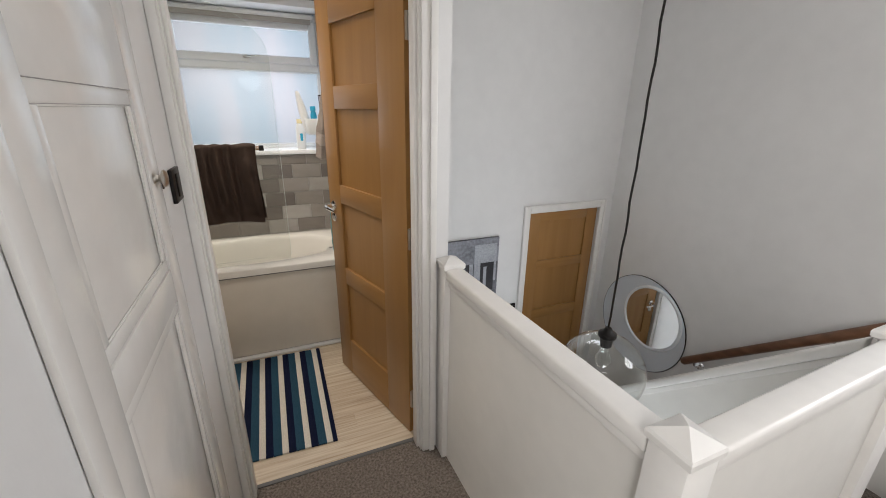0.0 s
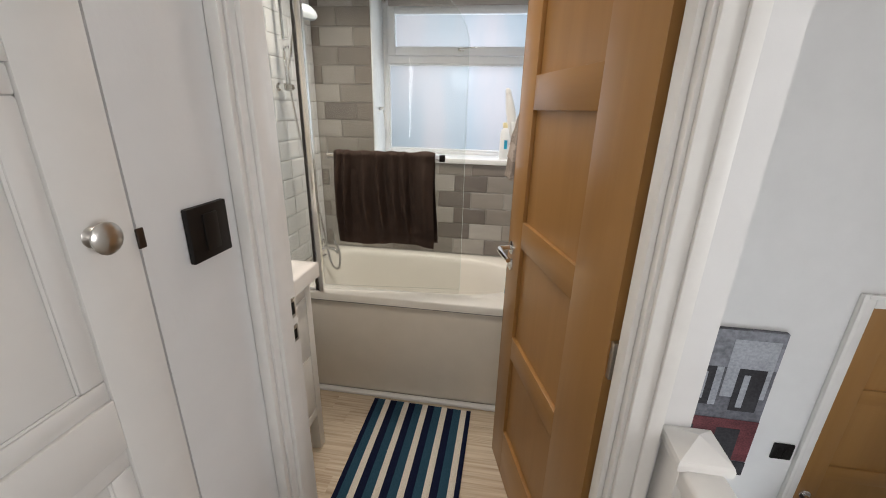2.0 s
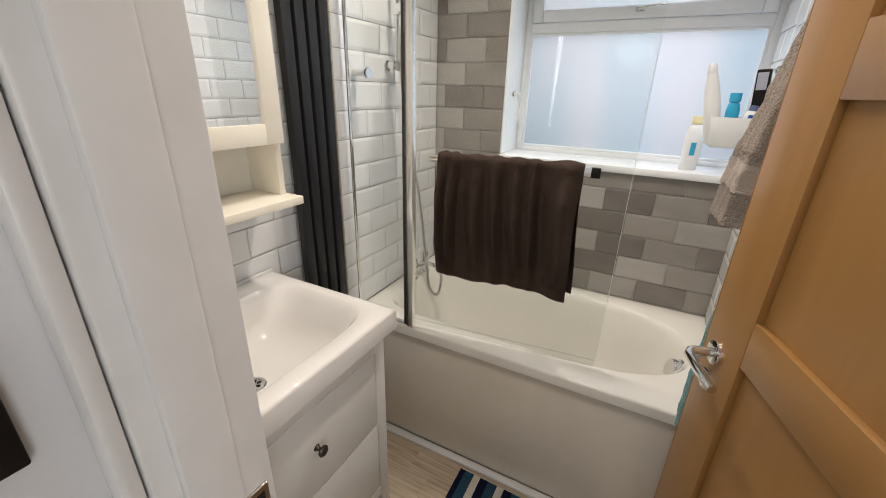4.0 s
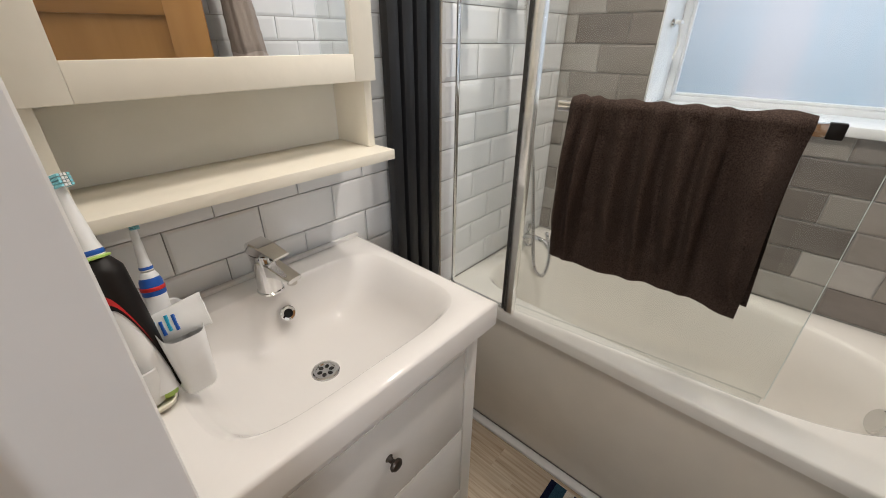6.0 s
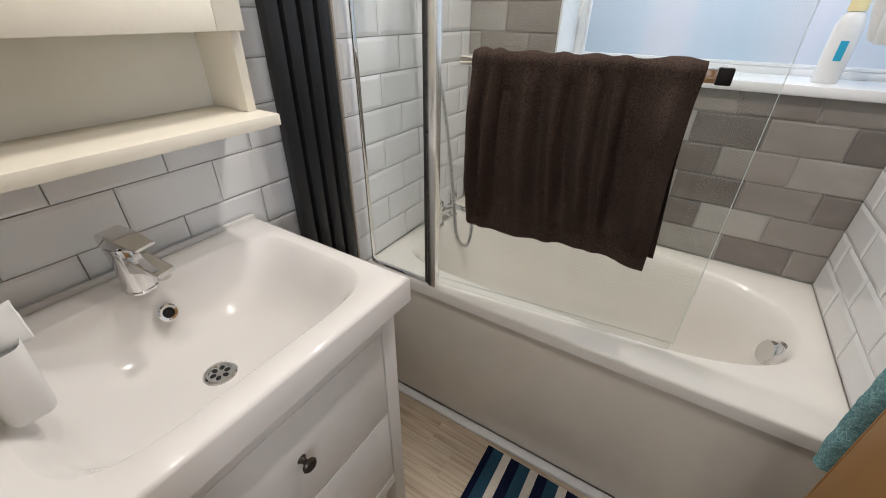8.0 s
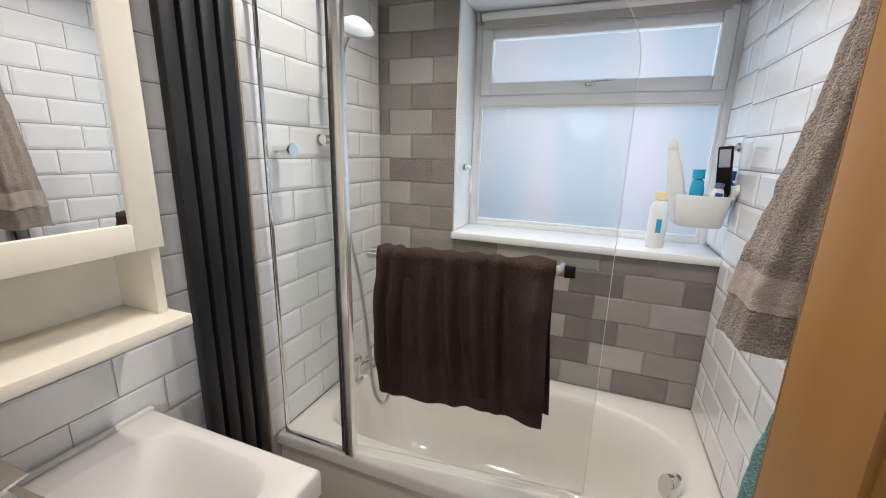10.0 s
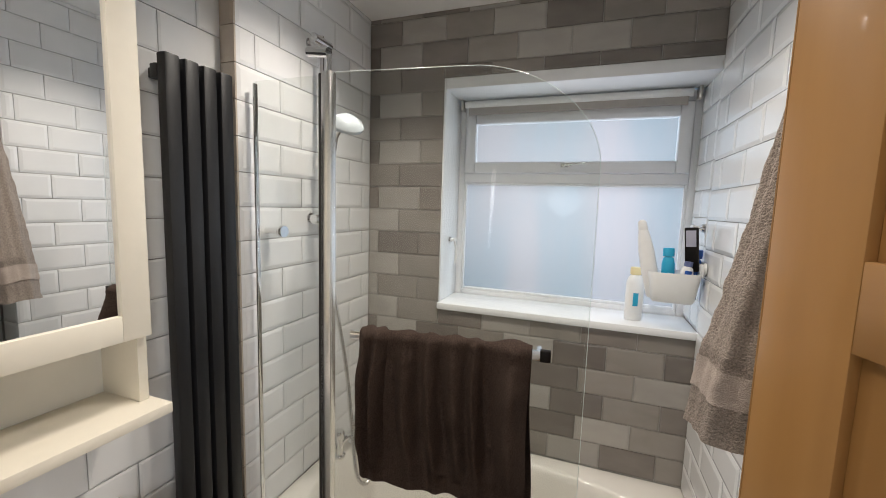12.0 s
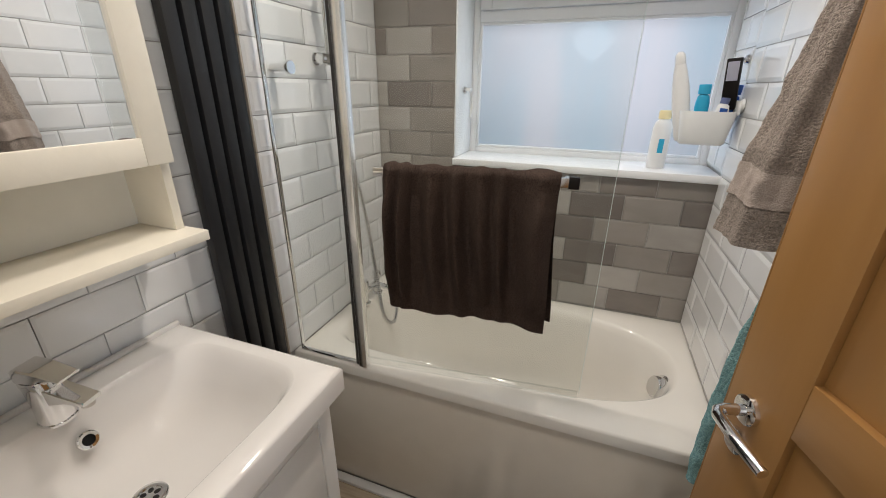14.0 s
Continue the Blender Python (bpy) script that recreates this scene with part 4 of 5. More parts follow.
loft(bm, [superloop(0, 0, a, b, z, 2.4, 2.4, 24) for a, b, z in ((0.004, 0.004, 0), (0.016, 0.014, 0.004), (0.017, 0.013, 0.03), (0.018, 0.008, 0.06), (0.019, 0.0015, 0.078), (0.019, 0.001, 0.082))])
for v in bm.verts:
    v.co += Vector((0, 1, 0)) * 0.0018 * noise.noise(v.co * 90)
part("tube", bm, WHITE_PL, tp)
for k, zz in enumerate((0.022, 0.029, 0.036, 0.043, 0.050)):
    part("print_line", boxes((-0.011 + 0.002 * (k % 2), 0.009 - 0.002 * (k % 3), 0.0128 - 0.0010 * k, 0.0152 - 0.0010 * k, zz, zz + 0.0028)), CYAN if k % 2 else BLUE, tp)
part("cap", boxes((-0.008, 0.008, -0.008, 0.008, -0.014, 0.0), bevel=0.002), WHITE_PL, tp)


# ---- shower ----
def shower():
    s = thing("shower_rail_set", (XS, 1.345, 0), "chrome riser rail with hand shower and hose on white tiles", "shower")
    bm = bmesh.new()
    tube(bm, [(0.058, 0, 1.565), (0.058, 0, 2.22)], 0.0095, 14)
    part("riser_rail", bm, CHROME, s)
    for z in (1.585, 2.20):
        bm = bmesh.new()
        tube(bm, [(0.012, 0, z), (0.058, 0, z)], 0.011, 14)
        tube(bm, [(0.058, -0.045, z), (0.058, -0.044, z), (0.058, 0.044, z), (0.058, 0.045, z)], [0.014, 0.017, 0.017, 0.014], 18)
        lathe(bm, [(0, 0.004), (0.02, 0.004), (0.021, 0), (0, 0)], 20, Matrix.Translation((0.010, 0, z)) @ Matrix.Rotation(radians(90), 4, "Y"))
        part("rail_bracket", bm, CHROME, s)
    bm = bmesh.new()
    box(bm, 0.038, 0.086, -0.016, 0.016, 1.760, 1.800, bevel=0.007)
    tube(bm, [(0.075, -0.008, 1.780), (0.115, -0.022, 1.790)], 0.015, 14)
    part("slider", bm, CHROME, s)
    bm = bmesh.new()
    tube(bm, [(0.098, -0.010, 1.725), (0.118, -0.026, 1.79), (0.160, -0.065, 1.865), (0.215, -0.105, 1.905)], [0.010, 0.0125, 0.0125, 0.015], 14)
    part("hand_shower", bm, CHROME, s)
    bm = bmesh.new()
    m = Matrix.Translation((0.250, -0.125, 1.895)) @ Euler((radians(22), radians(28), 0)).to_matrix().to_4x4()
    lathe(bm, [(0, 0.018), (0.022, 0.020), (0.044, 0.008), (0.053, -0.006), (0.050, -0.016), (0, -0.018)], 32, m)
    part("spray_head", bm, mat("grey_spray_plastic", (0.55, 0.60, 0.64), 0.2, coat=0.4), s, "pale grey-blue spray head")
    pts = []
    ctrl = [(0.098, -0.010, 1.725), (0.085, -0.02, 1.66), (0.080, 0.0, 1.52), (0.10, 0.02, 1.30), (0.15, 0.02, 1.05), (0.20, -0.01, 0.82), (0.245, -0.045, 0.66), (0.275, -0.02, 0.625), (0.265, 0.03, 0.69), (0.225, 0.06, 0.765)]
    for k in range(len(ctrl) - 1):
        p = [Vector(ctrl[max(0, min(len(ctrl) - 1, k + d))]) for d in (-1, 0, 1, 2)]
        for q in range(6):
            t = q / 6
            pts.append(0.5 * ((2 * p[1]) + (p[2] - p[0]) * t + (2 * p[0] - 5 * p[1] + 4 * p[2] - p[3]) * t * t + (3 * p[1] - p[0] - 3 * p[2] + p[3]) * t ** 3))
    pts.append(Vector(ctrl[-1]))
    bm = bmesh.new()
    tube(bm, pts, 0.0064, 10)
    part("hose", bm, CHROME, s, "ribbed chrome hose")
    bm = bmesh.new()
    for a, b in zip(pts, pts[1:]):
        n = max(1, int((b - a).length / 0.0075))
        for k in range(n):
            p = a.lerp(b, k / n)
            d = (b - a).normalized()
            tube(bm, [p, p + d * 0.0034], 0.0078, 8, caps=False)
    tagged(part("hose_ribs", bm, STEEL, s), kind="stuff")
    return s


shower()

hook = thing("towel_hook", (XS + 0.010, 1.13, 1.55), "short round chrome hook on the white tiles inside the screen", "hook")
bm = bmesh.new()
m = Matrix.Rotation(radians(90), 4, "Y")
lathe(bm, [(0.011, 0), (0.012, 0.052), (0.018, 0.055), (0.0195, 0.058), (0.0195, 0.068), (0.018, 0.071), (0, 0.071)], 24, m)
part("peg", bm, CHROME, hook)

mix = thing("bath_mixer", (-0.535, 1.50, RIM), "chrome bath tap standing on the bath rim", "bath tap")
for yy in (-0.055, 0.055):
    bm = bmesh.new()
    lathe(bm, [(0, 0), (0.024, 0), (0.025, 0.006), (0.015, 0.010), (0.014, 0.07), (0.020, 0.075), (0.021, 0.105), (0.018, 0.112), (0, 0.113)], 24, pose(-0.085, yy, 0))
    part("pillar", bm, CHROME, mix)
bm = bmesh.new()
tube(bm, [(-0.085, -0.055, 0.055), (-0.085, 0.055, 0.055)], 0.013, 14)
tube(bm, [(-0.085, 0, 0.055), (-0.03, 0, 0.075), (0.02, 0, 0.070), (0.045, 0, 0.045)], [0.014, 0.013, 0.012, 0.012], 14)
part("spout", bm, CHROME, mix)


# ---- window sill things ----
def bottle(name, place, label, prof, material, cap_prof, cap_mat, sx=1.0, sy=0.62, rot=0, lean=(0, 0), band=None, group=""):
    b = thing(name, place, label, "bottle", group)
    b.rotation_euler = (radians(lean[0]), radians(lean[1]), radians(rot))
    bm = bmesh.new()
    lathe(bm, prof, 28, Matrix.Diagonal((sx, sy, 1, 1)))
    part("body", bm, material, b)
    bm = bmesh.new()
    lathe(bm, cap_prof, 24, Matrix.Diagonal((sx, sy, 1, 1)))
    part("cap", bm, cap_mat, b)
    if band:
        z0, z1, bmat, r = band[:4]
        bm = bmesh.new()
        k = 10
        w = band[4] if len(band) > 4 else 0.55
        g = [[bm.verts.new((sx * r * math.sin(a), -sy * r * math.cos(a), z)) for z in (z0, z1)] for a in (-w + 2 * w * i / k for i in range(k + 1))]
        for a, c in zip(g, g[1:]):
            bm.faces.new((a[0], c[0], c[1], a[1]))
        part("label_band", bm, bmat, b, "printed label band")
    return b


SHAMPOO = [(0, 0), (0.030, 0), (0.033, 0.004), (0.034, 0.08), (0.033, 0.150), (0.027, 0.172), (0.017, 0.182), (0, 0.182)]
bottle("shampoo_bottle", (0.478, 1.853, 1.2165), "white shampoo bottle with a pale yellow cap on the window sill", SHAMPOO, WHITE_PL, [(0.017, 0.182), (0.022, 0.184), (0.022, 0.208), (0.019, 0.213), (0, 0.214)], YELLOW, rot=8, band=(0.060, 0.112, CYAN, 0.0346, 0.28))

cad = thing("shower_caddy", (0.585, 1.752, 1.325), "white plastic wall basket full of bottles beside the window", "basket")
bm = bmesh.new()
loft_box(bm, -0.082, 0.088, -0.050, 0.050, 0.0, 0.108, 0.82, 0)
part("basket", bm, BASKET, cad)
bm = bmesh.new()
for yy in (-0.03, 0.03):
    lathe(bm, [(0, 0.0), (0.022, 0.001), (0.018, 0.008), (0, 0.012)], 20, Matrix.Translation((0.1045 - 0.010, yy, 0.13)) @ Matrix.Rotation(radians(-90), 4, "Y"))
box(bm, 0.080, 0.088, -0.045, 0.045, 0.10, 0.145, bevel=0.003)
part("suction_mount", bm, BASKET, cad)
SMALL = [(0, 0), (0.020, 0), (0.022, 0.004), (0.022, 0.10), (0.018, 0.118), (0.011, 0.124), (0, 0.124)]
TALL = [(r, z * 1.22) for r, z in SMALL]
TALL_CAP = [(0.011, 0.151), (0.019, 0.152), (0.019, 0.180), (0.017, 0.183), (0, 0.183)]
CAPS = [(0.011, 0.124), (0.014, 0.125), (0.014, 0.142), (0, 0.143)]
g = "toiletries in the wall basket"
bottle("conditioner_bottle", (0.530, 1.755, 1.336), "tall leaning white squeeze bottle in the wall basket", [(0, 0), (0.020, 0), (0.024, 0.01), (0.028, 0.10), (0.027, 0.17), (0.021, 0.225), (0.016, 0.25), (0, 0.25)], WHITE_PL, [(0.016, 0.2505), (0.017, 0.252), (0.014, 0.280), (0.006, 0.288), (0, 0.288)], WHITE_PL, lean=(0, -12), rot=0, group=g)
bottle("lotion_bottle", (0.615, 1.730, 1.336), "white lotion bottle with a dark blue label in the basket", SMALL, WHITE_PL, CAPS, mat("slate_blue_plastic", (0.14, 0.17, 0.33), 0.4), rot=12, lean=(0, 6), band=(0.085, 0.110, BLUE, 0.0226), group=g)
bottle("shower_gel", (0.577, 1.775, 1.336), "cyan shower gel bottle in the wall basket", TALL, CYAN, TALL_CAP, CYAN, lean=(0, -2), group=g)
bottle("shower_gel", (0.648, 1.772, 1.336), "blue shower gel bottle in the wall basket", TALL, BLUE, TALL_CAP, BLUE, lean=(0, 4), group=g)
ph = thing("shaver_case", (0.640, 1.752, 1.500), "small dark case with a pale screen in the wall basket", "shaver")
ph.rotation_euler = (radians(4), radians(-4), radians(-28))
part("case", boxes((-0.022, 0.022, -0.006, 0.006, -0.06, 0.098), bevel=0.004), BLACK, ph)
part("screen", boxes((-0.016, 0.016, -0.008, -0.0065, 0.03, 0.088), bevel=0.001), mat("pale_screen", (0.42, 0.42, 0.50), 0.2), ph, "pale grey screen")


def razor(name, place, rz, label):
    r = thing(name, place, label, "razor")
    r.rotation_euler = (0, 0, radians(rz))
    bm = bmesh.new()
    lathe(bm, [(0, 0.0), (0.016, 0.001), (0.014, 0.008), (0.006, 0.012), (0, 0.013)], 20, Matrix.Rotation(radians(90), 4, "Y"))
    tube(bm, [(0.008, 0, 0), (0.024, 0, 0), (0.030, 0, 0.010)], 0.004, 8)
    part("suction_hook", bm, CHROME, r)
    bm = bmesh.new()
    tube(bm, [(0.026, -0.012, 0.004), (0.030, 0.004, -0.03), (0.034, 0.006, -0.07), (0.030, -0.004, -0.115)], [0.004, 0.005, 0.006, 0.004], 10)
    part("handle", bm, YELLOW if rz else WHITE_PL, r)
    bm = bmesh.new()
    box(bm, 0.016, 0.036, -0.036, 0.006, -0.004, 0.008, bevel=0.002)
    part("head", bm, WHITE_PL, r)
    return r


razor("razor", (WX0 + 0.0065, 1.885, 1.490), 0, "razor hanging on a chrome hook on the white recess side")
razor("razor", (XR - 0.010, 1.80, 1.595), 180, "cream razor hanging on a small hook beside the window")


# ---- panelled doors ----
def panel_door(name, width, height, panels, stile0, stile1, thick, label, place, rz, handle_u=None, handle_z=1.02, key_z=0.955, hand=-1, z0=0.006):
    d = thing(name, place, label, "door")
    d.rotation_euler = (0, 0, radians(rz))
    part("leaf", boxes((0.001, width - 0.001, -thick + 0.014, -0.014, z0 + 0.001, height - 0.001), (0, 0.0025, -thick, 0, z0, height), (width - 0.0025, width, -thick, 0, z0, height)), OAK, d, smooth=False)
    for a, b in ((0.0026, stile0), (stile1, width - 0.0026)):
        part("stile", boxes((a, b, -0.014, 0, z0, height), (a, b, -thick, -thick + 0.014, z0, height), bevel=0.0012), OAK, d)
    zs = [z0, *(z for q in panels for z in q), height]
    for a, b in zip(zs[::2], zs[1::2]):
        part("rail", boxes((stile0 + 0.0003, stile1 - 0.0003, -0.0142, -0.0002, a, b), (stile0 + 0.0003, stile1 - 0.0003, -thick + 0.0002, -thick + 0.014, a, b), bevel=0.0012), OAK_SIDE, d)
    if handle_u:
        bm = bmesh.new()
        side = Matrix.Rotation(radians(-90), 4, "X")
        for z, r in ((handle_z, 0.026), (key_z, 0.024)):
            lathe(bm, [(0, 0.009), (r - 0.004, 0.009), (r - 0.001, 0.007), (r, 0.001), (r, 0)], 32, Matrix.Translation((handle_u, 0, z)) @ side)
        part("rose", bm, CHROME, d, "round chrome rose")
        bm = bmesh.new()
        u = handle_u
        tube(bm, [(u, 0.008, handle_z), (u, 0.040, handle_z), (u + hand * 0.004, 0.050, handle_z), (u + hand * 0.014, 0.056, handle_z), (u + hand * 0.06, 0.056, handle_z - 0.003), (u + hand * 0.115, 0.052, handle_z - 0.006)], [0.0095, 0.0095, 0.0095, 0.0095, 0.0095, 0.0085], 16)
        part("lever_handle", bm, CHROME, d, "curved chrome lever handle")
        bm = bmesh.new()
        lathe(bm, [(0.011, 0), (0.011, 0.006), (0.003, 0.007), (0, 0.007)], 20, Matrix.Translation((u, 0.008, key_z)) @ side)
        part("turn_button", bm, STEEL, d)
        part("latch_plate", boxes((width + 0.0002, width + 0.0016, -thick / 2 - 0.011, -thick / 2 + 0.011, handle_z - 0.06, handle_z + 0.06)), STEEL, d)
    return d


P4 = [(0.232, 0.592), (0.685, 1.045), (1.138, 1.502), (1.602, 1.862)]
bath_door = panel_door("door_1", 0.726, 1.985, P4, 0.192, 0.594, 0.040, "open four-panel oak bathroom door, swung into the room", (0.728, 0.098, 0), 106.7, 0.672)
for z in (0.20, 1.0, 1.78):
    h = part("hinge", boxes((-0.012, 0.002, -0.030, -0.004, z - 0.045, z + 0.045), bevel=0.001), STEEL, bath_door)
lower_door = panel_door("door_2", 0.650, 0.795 - LZ, [(0.25, 0.58), (0.68, 1.09), (1.17, 1.53), (1.60, 1.92)], 0.10, 0.54, 0.040, "closed four-panel oak door on the lower landing", (2.613, EY + 0.012, LZ), 180, 0.590, 0.99, 0.92)
frame_set("trim_lower_casing", [(1.905, 1.958, EY - 0.018, EY - 0.001, LZ, 0.855), (2.617, 2.672, EY - 0.018, EY - 0.001, LZ, 0.855), (1.959, 2.616, EY - 0.018, EY - 0.001, 0.798, 0.855), (1.905, 1.925, EY - 0.024, EY - 0.0185, LZ, 0.855), (2.652, 2.672, EY - 0.024, EY - 0.0185, LZ, 0.855), (1.926, 2.651, EY - 0.024, EY - 0.0185, 0.838, 0.855)], SATIN)


# ---- cupboard on the landing ----
def moulded_frame(bm, y0, y1, z0, z1, x, w=0.030, h=0.005):
    for a, b, c, d in ((y0, y1, z0, z0 + w), (y0, y1, z1 - w, z1), (y0, y0 + w, z0 + w, z1 - w), (y1 - w, y1, z0 + w, z1 - w)):
        box(bm, x, x + h, a, b, c, d, bevel=0.0035)
        box(bm, x, x + h * 0.5, a - 0.0035, b + 0.0035, c - 0.0035, d + 0.0035, bevel=0.0015)


cup = thing("cupboard_door", (0, 0, 0), "white gloss-painted panelled cupboard door, closed, with old brush marks", "door")
Y0, Y1 = -0.832, -0.236
part("leaf", boxes((-0.036, -0.008, Y0, Y1, 0.012, 1.972), bevel=0.002), GLOSS, cup)
for r in ((-0.0078, 0.001, Y0, -0.745, 0.012, 1.972), (-0.0078, 0.001, -0.322, Y1, 0.012, 1.972)):
    part("stile", boxes(r, bevel=0.0012), GLOSS, cup)
for z0, z1 in ((0.012, 0.17), (1.052, 1.132), (1.532, 1.972)):
    part("rail", boxes((-0.0078, 0.0008, -0.7448, -0.3222, z0, z1), bevel=0.0012), GLOSS, cup)
for z0, z1 in ((1.132, 1.532), (0.17, 1.052)):
    bm = bmesh.new()
    moulded_frame(bm, -0.745, -0.322, z0, z1, -0.0076)
    part("moulding", bm, GLOSS, cup)
knob(cup, Matrix.Translation((0.001, -0.292, 1.345)) @ Matrix.Rotation(radians(90), 4, "Y") @ Matrix.Diagonal((1.3, 1.3, 0.95, 1)), STEEL, 1.0, "round brushed nickel knob")
lt = thing("ball_catch", (0.0015, -0.232, 1.325), "small dark metal catch plate at the cupboard door edge", "catch")
part("plate", boxes((0, 0.003, -0.006, 0.006, -0.014, 0.014), bevel=0.001), IRON, lt)
frame_set("trim_cupboard", [(0.001, 0.012, -0.885, -0.838, 0, 2.03), (0.001, 0.012, -0.838, -0.232, 1.982, 2.03)], GLOSS)

sw = thing("light_switch", (0.001, -0.112, 1.301), "matt black single-rocker light switch on the white landing wall", "light switch")
part("plate", boxes((0, 0.010, -0.0445, 0.0445, -0.0445, 0.0445), bevel=0.002), BLACK, sw)
rk = bmesh.new()
box(rk, 0.009, 0.0135, -0.016, 0.016, -0.031, 0.031, bevel=0.002)
part("rocker", rk, BLACK, sw)


# ---- balustrades ----
def newel(place, rz, h, label, size=0.09, group="newel posts"):
    n = thing("newel_post", place, label, "newel post", group)
    n.rotation_euler = (0, 0, radians(rz))
    s = size / 2
    part("post", boxes((-s, s, -s, s, 0, h - 0.045), bevel=0.003), SATIN, n)
    bm = bmesh.new()
    rings = [[bm.verts.new((x * k, y * k, z)) for x, y in ((-s, -s), (s, -s), (s, s), (-s, s))] for k, z in ((1.0, h - 0.044), (1.14, h - 0.040), (1.16, h - 0.026), (1.10, h - 0.019), (0.02, h + 0.004))]
    for a, b in zip(rings, rings[1:]):
        for k in range(4):
            bm.faces.new((a[k], a[(k + 1) % 4], b[(k + 1) % 4], b[k]))
    bm.faces.new(rings[0][::-1])
    bm.faces.new(rings[-1])
    part("cap", bm, SATIN, n, "low pyramid cap", angle=20)
    return n


def balustrade(name, a, b, za, zb, foot_a, foot_b, label, width=0.070):
    """A boarded balustrade between two plan points, with its rail top at za and zb."""
    a, b = Vector((*a, 0)), Vector((*b, 0))
    L = (b - a).length
    d = thing(name, a, label, "balustrade", "landing balustrades")
    d.rotation_euler = (0, 0, math.atan2(b.y - a.y, b.x - a.x))
    def sloped(bm, y0, y1, t0, t1, u0=0.0, u1=None, foot=False, bev=0.0):
        u1 = L if u1 is None else u1
        def z(u, t):
            return za + (zb - za) * u / L + t
        def fz(u, t):
            return (foot_a + (foot_b - foot_a) * u / L) if foot else z(u, t)
        c = [(u0, y0, fz(u0, t0)), (u1, y0, fz(u1, t0)), (u1, y1, fz(u1, t0)), (u0, y1, fz(u0, t0)), (u0, y0, z(u0, t1)), (u1, y0, z(u1, t1)), (u1, y1, z(u1, t1)), (u0, y1, z(u0, t1))]
        v = [bm.verts.new(p) for p in c]
        fs = [bm.faces.new([v[i] for i in q]) for q in ((3, 2, 1, 0), (4, 5, 6, 7), (0, 1, 5, 4), (1, 2, 6, 5), (2, 3, 7, 6), (3, 0, 4, 7))]
        if bev:
            bmesh.ops.bevel(bm, geom=list({e for f in fs for e in f.edges}), offset=bev, segments=3, affect="EDGES", profile=0.5)
    w = width / 2
    bm = bmesh.new()
    sloped(bm, -w, w, -0.045, 0.0, bev=0.009)
    part("handrail", bm, SATIN, d, "rounded white handrail")
    bm = bmesh.new()
    sloped(bm, -0.014, 0.014, 0, -0.0455, foot=True)
    part("board_panel", bm, PANEL, d, "smooth white boarded infill", smooth=False)
    bm = bmesh.new()
    sloped(bm, -0.022, 0.022, -0.075, -0.046, bev=0.003)
    part("moulding", bm, SATIN, d)
    return d


A = (0.850, -0.050)
newel((0.853, -0.012 - 0.050, 0), 0, 0.966, "short white newel post against the door casing", 0.078)
newel((0.881, -1.041, 0), 0, 0.975, "white corner newel post with a pyramid cap", 0.082)
newel((1.792, -1.012, -0.2), 0, 1.165, "white newel post at the stair head")
newel((1.792, 0.48, LZ), 0, 0.95, "white newel post at the foot of the stair")
balustrade("balustrade", A, (0.879, -0.999), 0.930, 0.930, 0.0, 0.0, "white boarded balustrade along the landing edge")
balustrade("balustrade", (0.923, -1.043), (1.746, -1.020), 0.930, 0.930, -0.2, -0.2, "white boarded balustrade across the stairwell head")
balustrade("stair_balustrade", (1.792, -0.955), (1.792, 0.435), 0.905, -0.42, LZ, LZ, "white boarded balustrade sloping down beside the stair")

# stair
stair = thing("staircase", (0, 0, 0), "carpeted stair going down between boarded sides", "staircase")
n = 6
rise, go = -LZ / n, 0.235
for k in range(1, n):
    part("step", boxes((1.812, EX - 0.014, -1.03 + go * (k - 1), -1.03 + go * k + 0.02, -rise * k - 0.25 if k < n - 1 else LZ, -rise * k), bevel=0.006), CARPET, stair, "carpeted step")
bm = bmesh.new()
v = [bm.verts.new(p) for x in (EX - 0.013, EX - 0.001) for p in ((x, -1.15, 0.0), (x, -1.15, 0.24), (x, -1.03, 0.22), (x, 0.26, LZ + 0.22), (x, 0.26, LZ + 0.01), (x, -1.03, -0.2))]
bm.faces.new(v[:6])
bm.faces.new(v[6:][::-1])
for k in range(6):
    bm.faces.new((v[(k + 1) % 6], v[k], v[k + 6], v[(k + 1) % 6 + 6]))
bmesh.ops.recalc_face_normals(bm, faces=bm.faces)
part("string", bm, SATIN, stair, "white wall string", smooth=False)

# wall handrail
hr = thing("stair_handrail", (0, 0, 0), "dark stained wooden handrail on chrome brackets along the stairwell wall", "handrail")
bm = bmesh.new()
p0, p1 = Vector((2.68, 0.09, -0.085)), Vector((2.68, -1.15, 0.975))
tube(bm, [p0, p0.lerp(p1, 0.004), p0.lerp(p1, 0.996), p1], [0.022, 0.026, 0.026, 0.022], 20)
part("rail", bm, WALNUT, hr)
for q in (0.06, 0.55, 0.95):
    p = p0.lerp(p1, q)
    bm = bmesh.new()
    tube(bm, [p + Vector((0, 0, -0.024)), p + Vector((0.004, 0, -0.05)), p + Vector((0.030, 0, -0.072)), p + Vector((0.064, 0, -0.074))], 0.0065, 10)
    lathe(bm, [(0, 0.008), (0.024, 0.007), (0.028, 0), (0, 0)], 24, Matrix.Translation(p + Vector((0.069, 0, -0.074))) @ Matrix.Rotation(radians(-90), 4, "Y"))
    part("bracket", bm, CHROME, hr)

